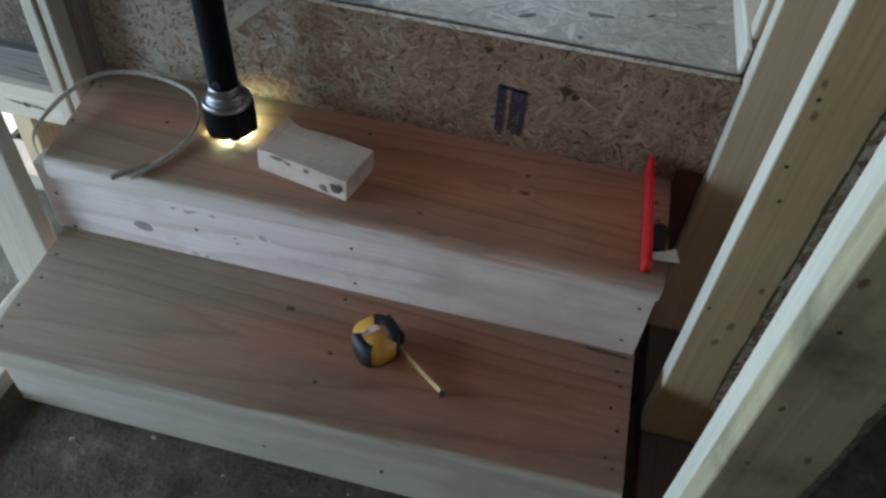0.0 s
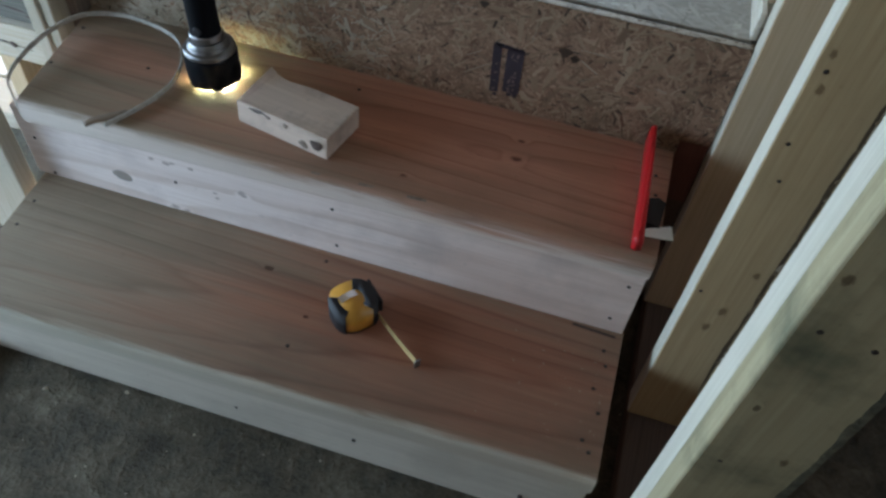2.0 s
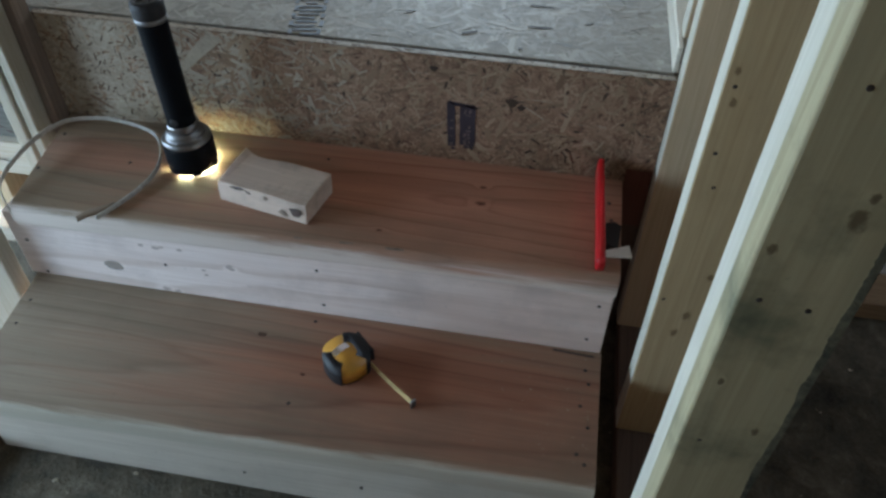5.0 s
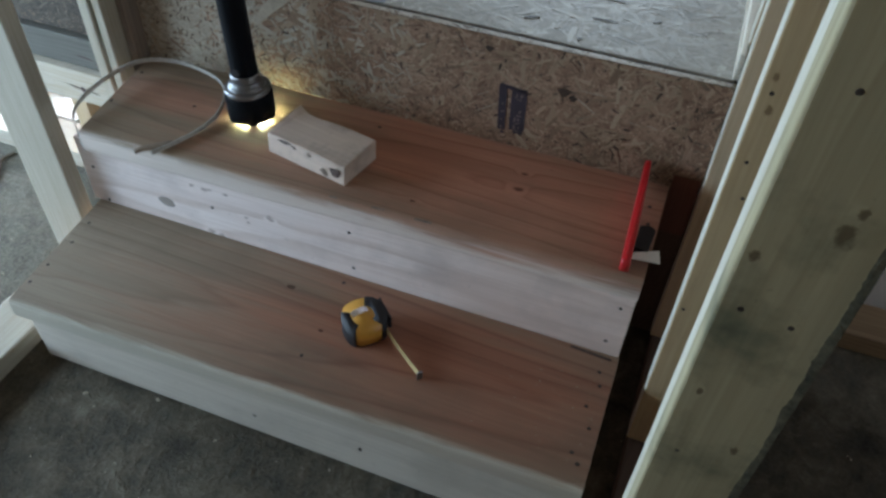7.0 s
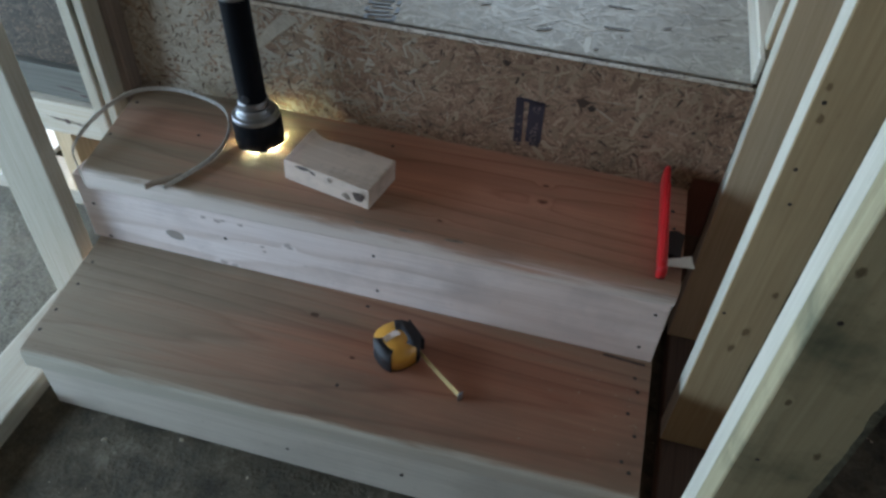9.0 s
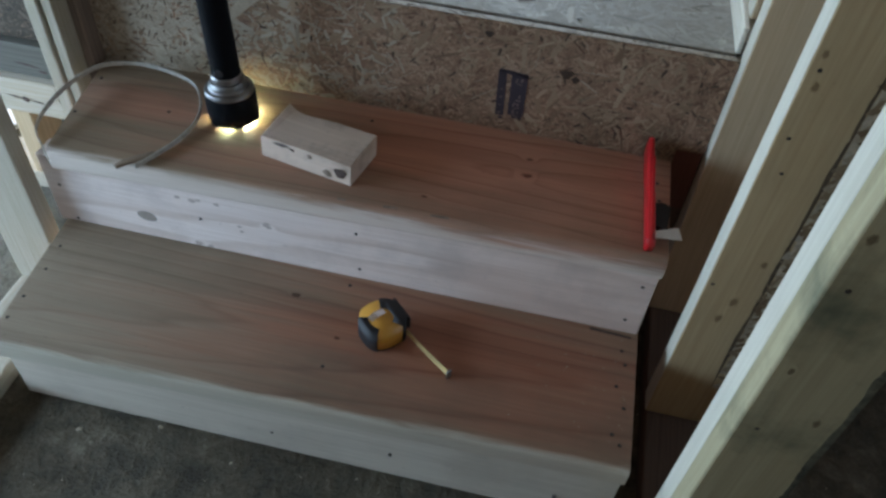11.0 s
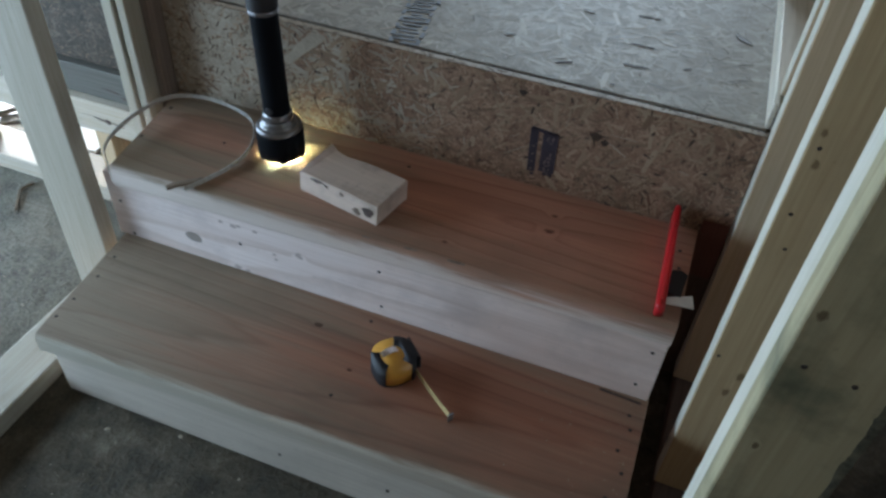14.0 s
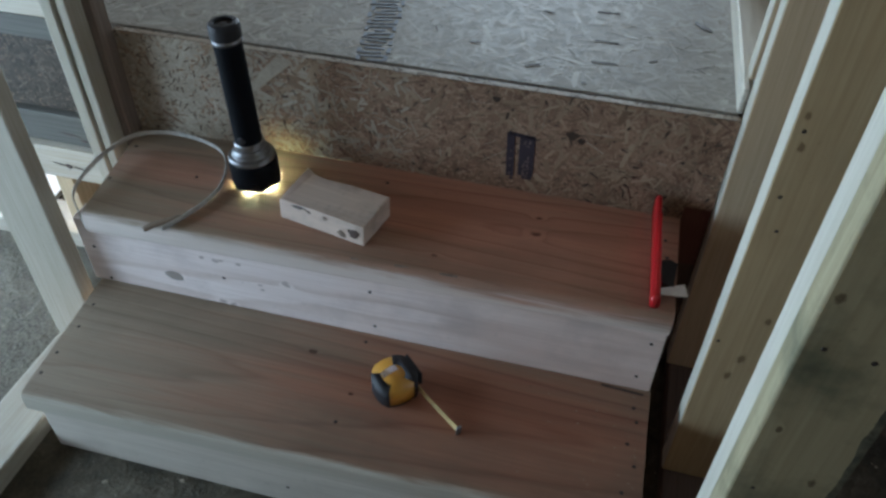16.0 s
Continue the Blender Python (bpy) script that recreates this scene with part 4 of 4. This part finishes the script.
for k in range(6):
    a = 60 * k - 56
    bm = bm_board(0.0050, 0.0140, 0.0052, 0.0008, 1)
    part("tooth", bm, M_BLACK, head, m=pose(0.0356 * math.cos(radians(a)), 0.0356 * math.sin(radians(a)), 0.0025, 0, 0, a))
bm = bm_lathe([(0.0294, 0.0038), (0.0294, 0.0150)], 40)
part("lens", bm, M_LENS, torch, "glowing warm lens")
part("reflector_ring", bm_lathe([(0.0345, 0.0450), (0.0362, 0.0462), (0.0364, 0.0510), (0.0348, 0.0532), (0.0300, 0.0548), (0.0292, 0.0560), (0.0290, 0.0592), (0.0270, 0.0612), (0.0258, 0.0630), (0.0250, 0.0660)], 48), M_SILVER, torch, "silver metal collar")
part("neck", bm_lathe([(0.0225, 0.066), (0.0235, 0.068), (0.0235, 0.075), (0.0222, 0.077)], 48), M_SILVER, torch, "silver neck ring")
bm = bm_lathe([(0.0212, 0.076), (0.0208, 0.080), (0.0208, 0.2360), (0.0212, 0.2395)], 64)
barrel = part("barrel", bm, M_BLACK, torch, "black barrel", smooth=True)
part("button", bm_lathe([(0.0065, 0.0), (0.0065, 0.0018), (0.005, 0.0026)], 20), M_RUBBER, barrel, m=pose(0, -0.0200, 0.086, 90))
part("band", bm_lathe([(0.0212, 0.239), (0.0222, 0.240), (0.0222, 0.2448), (0.0212, 0.2458)], 48), M_SILVER, torch, "silver band", smooth=True)
part("tail_cap", bm_lathe([(0.0212, 0.2455), (0.0226, 0.247), (0.0226, 0.262), (0.0212, 0.2672), (0.0185, 0.2695), (0.0150, 0.2695), (0.0135, 0.2665), (0.0135, 0.2650), (0.006, 0.2642), (0.0055, 0.2660), (0.0015, 0.2664)], 48), M_RUBBER, torch, "black rubber tail cap")

# ---- springy strip looped on the upper tread ----
loop = thing("bent_strip", "pale springy strip bent into a loop on the tread", "strip")
LOOP = [(0.030, -0.026, 0.306), (0.021, -0.018, 0.330), (0.010, -0.004, 0.352), (0.003, 0.040, 0.359), (0.006, 0.100, 0.362), (0.030, 0.146, 0.367),
        (0.072, 0.174, 0.362), (0.123, 0.178, 0.356), (0.172, 0.163, 0.352), (0.1995, 0.1276, 0.3475), (0.2125, 0.083, 0.3462), (0.2085, 0.042, 0.3452), (0.198, 0.012, 0.3446), (0.187, -0.014, 0.3444), (0.177, -0.034, 0.3442)]
pts = spline(LOOP, 9)
nn = len(pts)
part("strip", bm_sweep(pts, [0.0020 + 0.0010 * min(1, k / 25) for k in range(nn)], [0.0034 + 0.0046 * min(1, k / 30) for k in range(nn)]), M_STRIP, loop, smooth=True)
tip = spline([(0.187, 0.002, 0.3436), (0.174, -0.014, 0.3436), (0.160, -0.028, 0.3434), (0.150, -0.041, 0.3428)], 6)
tn = len(tip)
part("tip", bm_sweep(tip, [0.0050 + 0.0075 * math.sin(math.pi * min(0.7, k / tn)) for k in range(tn)], [0.005] * tn), M_TIP, loop, "brown flattened tip", smooth=True)

# ---- offcut of timber ----
bm = bm_board(0.146, 0.079, 0.037, 0.0018, 2, 18, 0.0006)
for v in bm.verts:
    # hollow back edge that leaves a sharp corner, chipped ends and a waney front edge
    if v.co.y > 0.02:
        f = (v.co.x + 0.073) / 0.146
        v.co.y += 0.004 * (1 - min(1.0, f / 0.10)) - 0.006 * math.exp(-((f - 0.25) / 0.18) ** 2)
        v.co.z += 0.004 * (1 - min(1.0, f / 0.12)) * (v.co.z > 0)
    if v.co.y < -0.03 and v.co.z > 0.005:
        v.co += Vector((0.0, 0.003 + 0.0008 * noise.noise(v.co * 90), -0.003 + 0.0008 * noise.noise(v.co * 90)))
    if abs(v.co.x) > 0.07:
        v.co.x += 0.002 * noise.noise(v.co * 110)
blk = thing("wood_offcut", "short pale pine offcut with dark knots lying on the tread", "wood block", pose(0.411, 0.068, T2 + 0.0187, 0, 0, -11.5))
part("body", bm, M_BLOCK, blk, "pale pinkish sawn pine")


knot(blk, 0.057, -0.001, 0.0095, 0.0085, -0.0392, (0, 20), M_KNOT, "dark brown knot")
knot(blk, -0.040, 0.0125, 0.013, 0.0034, -0.0362, (-38, -4), M_KNOT, "dark brown bark streak")
knot(blk, -0.022, 0.0105, 0.006, 0.0028, -0.0366, (-38, 8), M_KNOT, "dark brown bark streak")
knot(blk, 0.036, -0.008, 0.0075, 0.0055, -0.0395, (0, 10), M_KNOT_PALE, "grey brown knot")
knot(blk, 0.008, 0.009, 0.004, 0.003, -0.0385, (-20, 0), M_KNOT_PALE, "grey brown knot")

# ---- tape measure ----
tape = thing("tape_measure", "yellow and black tape measure with its blade drawn out", "tape measure", pose(0.552, -0.094, T1, 0, 0, -43))


def tape_outline(grow=0.0, a0=None, a1=None):
    """Squarish round case; the blade leaves at the +x side."""
    out = []
    n = 40
    for k in range(n + 1):
        a = 2 * math.pi * k / n if a0 is None else a0 + (a1 - a0) * k / n
        if a0 is None and k == n:
            break
        c, s = math.cos(a), math.sin(a)
        r = 1.0 / (abs(c / 0.0312) ** 2.6 + abs(s / 0.0305) ** 2.6) ** (1 / 2.6) + grow
        out.append((r * c, r * s))
    return out


part("case", bm_prism(tape_outline(), 0.004, 0.0358, 0.009), M_YELLOW, tape, "glossy yellow plastic case", smooth=True)


def grip(a0, a1, z0, z1, inner):
    o = tape_outline(0.0018, radians(a0), radians(a1))
    i = [(x * inner, y * inner) for x, y in reversed(o)]
    return bm_prism(o + i, z0, z1, 0.0016)


part("grip", grip(238, 318, 0.0005, 0.0362, 0.60), M_RUBBER, tape, "black rubber grip", smooth=True)
part("grip", grip(30, 158, 0.0005, 0.0364, 0.46), M_RUBBER, tape, "black rubber grip", smooth=True)
part("base", bm_prism(tape_outline(-0.001), 0.0002, 0.006, 0.0015), M_RUBBER, tape, "black lower shell", smooth=True)
part("lever", bm_board(0.044, 0.005, 0.024, 0.002, 2), M_RUBBER, tape, "black lock bar", m=pose(-0.002, 0.0335, 0.022))
bm = bm_board(0.030, 0.011, 0.0022, 0.0008, 2, 10)
for v in bm.verts:
    v.co.z -= 14.0 * v.co.x ** 2
part("badge", bm, M_CHROME, tape, "shiny convex chrome badge", m=pose(-0.0075, -0.0045, 0.0372, 0, 0, 98))
bl = spline([(0.016, 0.026, 0.012), (0.040, 0.0275, 0.0115), (0.074, 0.0318, 0.0095), (0.1125, 0.0375, 0.0078)], 8)
part("blade", bm_sweep(bl, [0.0024] * len(bl), [0.009 + 0.004 * k / len(bl) for k in range(len(bl))]), M_BLADE, tape, "yellow steel blade")
part("hook", bm_board(0.003, 0.009, 0.0155, 0.0007, 1), M_SILVER, tape, "steel end hook", m=pose(0.1143, 0.0378, 0.0080, 0, 0, 8))

# ---- red hand tool ----
tool = thing("scraper", "red plastic scraper with black grip and pale blade on the tread", "hand tool", pose(0.886, 0.0, T2))
spine = spline([(0.003, 0.003, 0.012), (0.0008, 0.05, 0.0155), (-0.0018, 0.105, 0.0195), (-0.0045, 0.16, 0.022), (-0.0065, 0.2, 0.024)], 8)
sn = len(spine)
part("handle", bm_sweep(spine, [0.0135 - 0.003 * k / sn for k in range(sn)], [0.022 + 0.02 * k / sn for k in range(sn)]), M_RED, tool, "red plastic spine", smooth=True)
part("rib", bm_board(0.004, 0.15, 0.003, 0.001, 2), M_RED, tool, m=pose(0.0, 0.085, 0.0345, 4.5, 0, 1.5))
part("grip", bm_prism([(0.008, 0.045), (0.026, 0.040), (0.030, 0.088), (0.020, 0.094), (0.008, 0.09)], 0.001, 0.013, 0.0015), M_RUBBER, tool, "black wedge grip")
part("blade", bm_prism([(0.009, 0.022), (0.046, 0.026), (0.041, 0.050), (0.009, 0.034)], 0.0145, 0.0160), M_WHITE, tool, "pale steel blade", m=pose(0, 0, -0.004))

# ---- marks in the strand board ----
def flake(name, label, outline, y, material):
    bm = bm_prism(outline, -0.0003, 0.0003)
    ob = new(name, link_mesh(name, bm, material))
    ob.parent = osb
    ob.matrix_basis = pose(0, y, 0, 90)
    return tagged(ob, label)


flake("strand_flake", "large pale flake", [(0.218, 0.452), (0.232, 0.449), (0.262, 0.476), (0.300, 0.507), (0.296, 0.514), (0.272, 0.512), (0.246, 0.486)], OSB_Y - 0.0010, M_FLAKE)
flake("strand_flake", "pale flake", [(0.040, 0.428), (0.066, 0.438), (0.068, 0.444), (0.041, 0.436)], OSB_Y - 0.0010, M_FLAKE)
for fx, fz, fr in ((0.621, 0.499, 0.006), (0.90, 0.44, 0.003), (0.738, 0.456, 0.009), (0.752, 0.449, 0.006), (0.815, 0.382, 0.004)):
    flake("resin_spot", "dark resin spot", [(fx + fr * math.cos(a) * (1 + 0.3 * math.sin(3 * a)), fz + 0.8 * fr * math.sin(a)) for a in (k * math.pi / 6 for k in range(12))], OSB_Y - 0.0011, M_RESIN)


# ---- printing on the boards ----
def stamp(name, label, m, bars, material):
    ob = thing(name, label, "printed mark", m)
    for cx, cy, sx, sy, ang in bars:
        part("bar", bm_board(sx, sy, 0.0006, 0), material, ob, m=pose(cx, cy, 0, 0, 0, ang))
    return ob


rnd = random.Random(4)
bars = [(-0.0155, 0.0005, 0.0125, 0.079, 2), (0.0095, 0.001, 0.0240, 0.072, 1), (0.0, 0.037, 0.042, 0.006, -6), (0.012, -0.038, 0.014, 0.005, 4), (-0.012, -0.043, 0.006, 0.004, 0)]
grade = stamp("board_stamp", "dark smudged grade stamp printed on the strand board", pose(0.664, OSB_Y - 0.0011, 0.406, 90, 0, 0), bars, M_INK)
for k in range(5):
    # gaps in the ink where the board shows through
    y = 0.026 - 0.0140 * k
    for gx, gy, gw, gh in ((0.006, 0.0, 0.0032, 0.0075), (0.0125, 0.001, 0.0026, 0.0055), (0.0105, -0.006, 0.0100, 0.0018), (-0.0155, -0.004, 0.0040, 0.0022)):
        if rnd.random() < 0.72:
            part("worn_gap", bm_board(gw * rnd.uniform(0.7, 1.3), gh * rnd.uniform(0.7, 1.3), 0.0004, 0), M_INK_WORN, grade, m=pose(gx + rnd.uniform(-0.001, 0.001), y + gy, 0.0004, 0, 0, rnd.uniform(-25, 25)))
bars = []
for k in range(13):
    # blurred letters, too worn to read
    y = -0.108 + 0.0245 * k
    w = rnd.uniform(0.042, 0.050)
    bars += [(-w / 2, y, 0.006, rnd.uniform(0.013, 0.018), rnd.uniform(-8, 8)), (w / 2, y, 0.006, rnd.uniform(0.010, 0.018), rnd.uniform(-8, 8)),
             (0, y + 0.0065, w * rnd.uniform(0.7, 1.0), 0.005, rnd.uniform(-5, 5)), (rnd.uniform(-0.01, 0.01), y - 0.0065, w * rnd.uniform(0.4, 0.95), 0.005, rnd.uniform(-5, 5))]
stamp("floor_stamp", "faded blue-grey lettering printed along the subfloor", pose(0.401, 0.340, LAND + 0.0012, 0, 0, 10.5), bars, M_INK_BLUE)
stamp("floor_dashes", "short dark dashes printed on the grey subfloor", pose(0.760, 0.388, LAND + 0.0012), [(0.0, 0.0, 0.037, 0.0026, -1), (0.002, -0.069, 0.038, 0.0026, 3), (-0.008, 0.107, 0.036, 0.0026, 4), (-0.100, -0.106, 0.024, 0.0026, 30)], M_INK)
for fx, fy, ra, rb, turn in ((0.905, 0.486, 0.019, 0.007, -50), (0.740, 0.249, 0.0032, 0.0028, 0), (0.560, 0.330, 0.008, 0.003, 20), (0.655, 0.470, 0.010, 0.003, -15), (0.835, 0.345, 0.007, 0.0025, 35)):
    outline = [(ra * math.cos(a) * (1 + 0.25 * math.sin(3 * a)), rb * math.sin(a) * (1 + 0.25 * math.sin(2 * a + 1))) for a in (k * math.pi / 7 for k in range(14))]
    part("resin_spot", bm_prism(outline, -0.0003, 0.0003), M_RESIN, landing, "dark resin spot", pose(fx, fy, LAND + 0.0011, 0, 0, turn))

# ---- crumbs ----
rnd = random.Random(11)
verts, faces = [], []
for _ in range(420):
    x, y = rnd.uniform(-0.9, 1.9), rnd.uniform(-0.85, 0.2)
    if -0.12 < x < 0.93 and y > -0.24:
        continue
    s = rnd.uniform(0.0010, 0.0032) * (2.2 if rnd.random() < 0.05 else 1)
    k = len(verts)
    for dx, dy, dz in ((1, 0, 0), (-0.6, 0.8, 0), (-0.5, -0.9, 0), (0, 0, 1.0)):
        verts.append((x + s * dx * rnd.uniform(0.6, 1.4), y + s * dy * rnd.uniform(0.6, 1.4), 0.0005 + s * dz * 0.7))
    faces += [(k, k + 1, k + 3), (k + 1, k + 2, k + 3), (k + 2, k, k + 3)]
for _ in range(46):
    # grit at the end of the lower tread
    x, y, s = 0.905 - 0.16 * rnd.random() ** 2, rnd.uniform(-0.20, 0.0), rnd.uniform(0.0006, 0.0015)
    k = len(verts)
    for dx, dy, dz in ((1, 0, 0), (-0.6, 0.8, 0), (-0.5, -0.9, 0), (0, 0, 1.0)):
        verts.append((x + s * dx * rnd.uniform(0.6, 1.4), y + s * dy * rnd.uniform(0.6, 1.4), T1 + 0.0004 + s * dz * 0.7))
    faces += [(k, k + 1, k + 3), (k + 1, k + 2, k + 3), (k + 2, k, k + 3)]
me = bpy.data.meshes.new("debris")
me.from_pydata(verts, [], faces)
me.materials.append(M_CHIP)
def floor_bit(name, label, category, path, width, height, material):
    ob = new(name, link_mesh(name, bm_sweep(spline(path, 5), [width] * (5 * len(path) - 4), [height] * (5 * len(path) - 4)), material))
    return tagged(ob, label, category)


floor_bit("wood_shaving", "dark curled shaving lying on the dusty floor", "debris", [(-0.405, 0.096, 0.002), (-0.425, 0.125, 0.004), (-0.446, 0.155, 0.003), (-0.439, 0.183, 0.002)], 0.007, 0.004, M_BARK_DARK)
floor_bit("wood_chip", "small pale chip on the floor beside the lower riser", "debris", [(0.123, -0.270, 0.002), (0.126, -0.268, 0.004), (0.128, -0.266, 0.002)], 0.004, 0.004, M_CHIP)
floor_bit("wood_chip", "small pale chip on the floor beside the lower riser", "debris", [(0.239, -0.235, 0.002), (0.241, -0.234, 0.004), (0.244, -0.235, 0.002)], 0.004, 0.004, M_CHIP)
tagged(new("debris", me), "scattered wood crumbs and grit on the floor", "debris", kind="stuff")
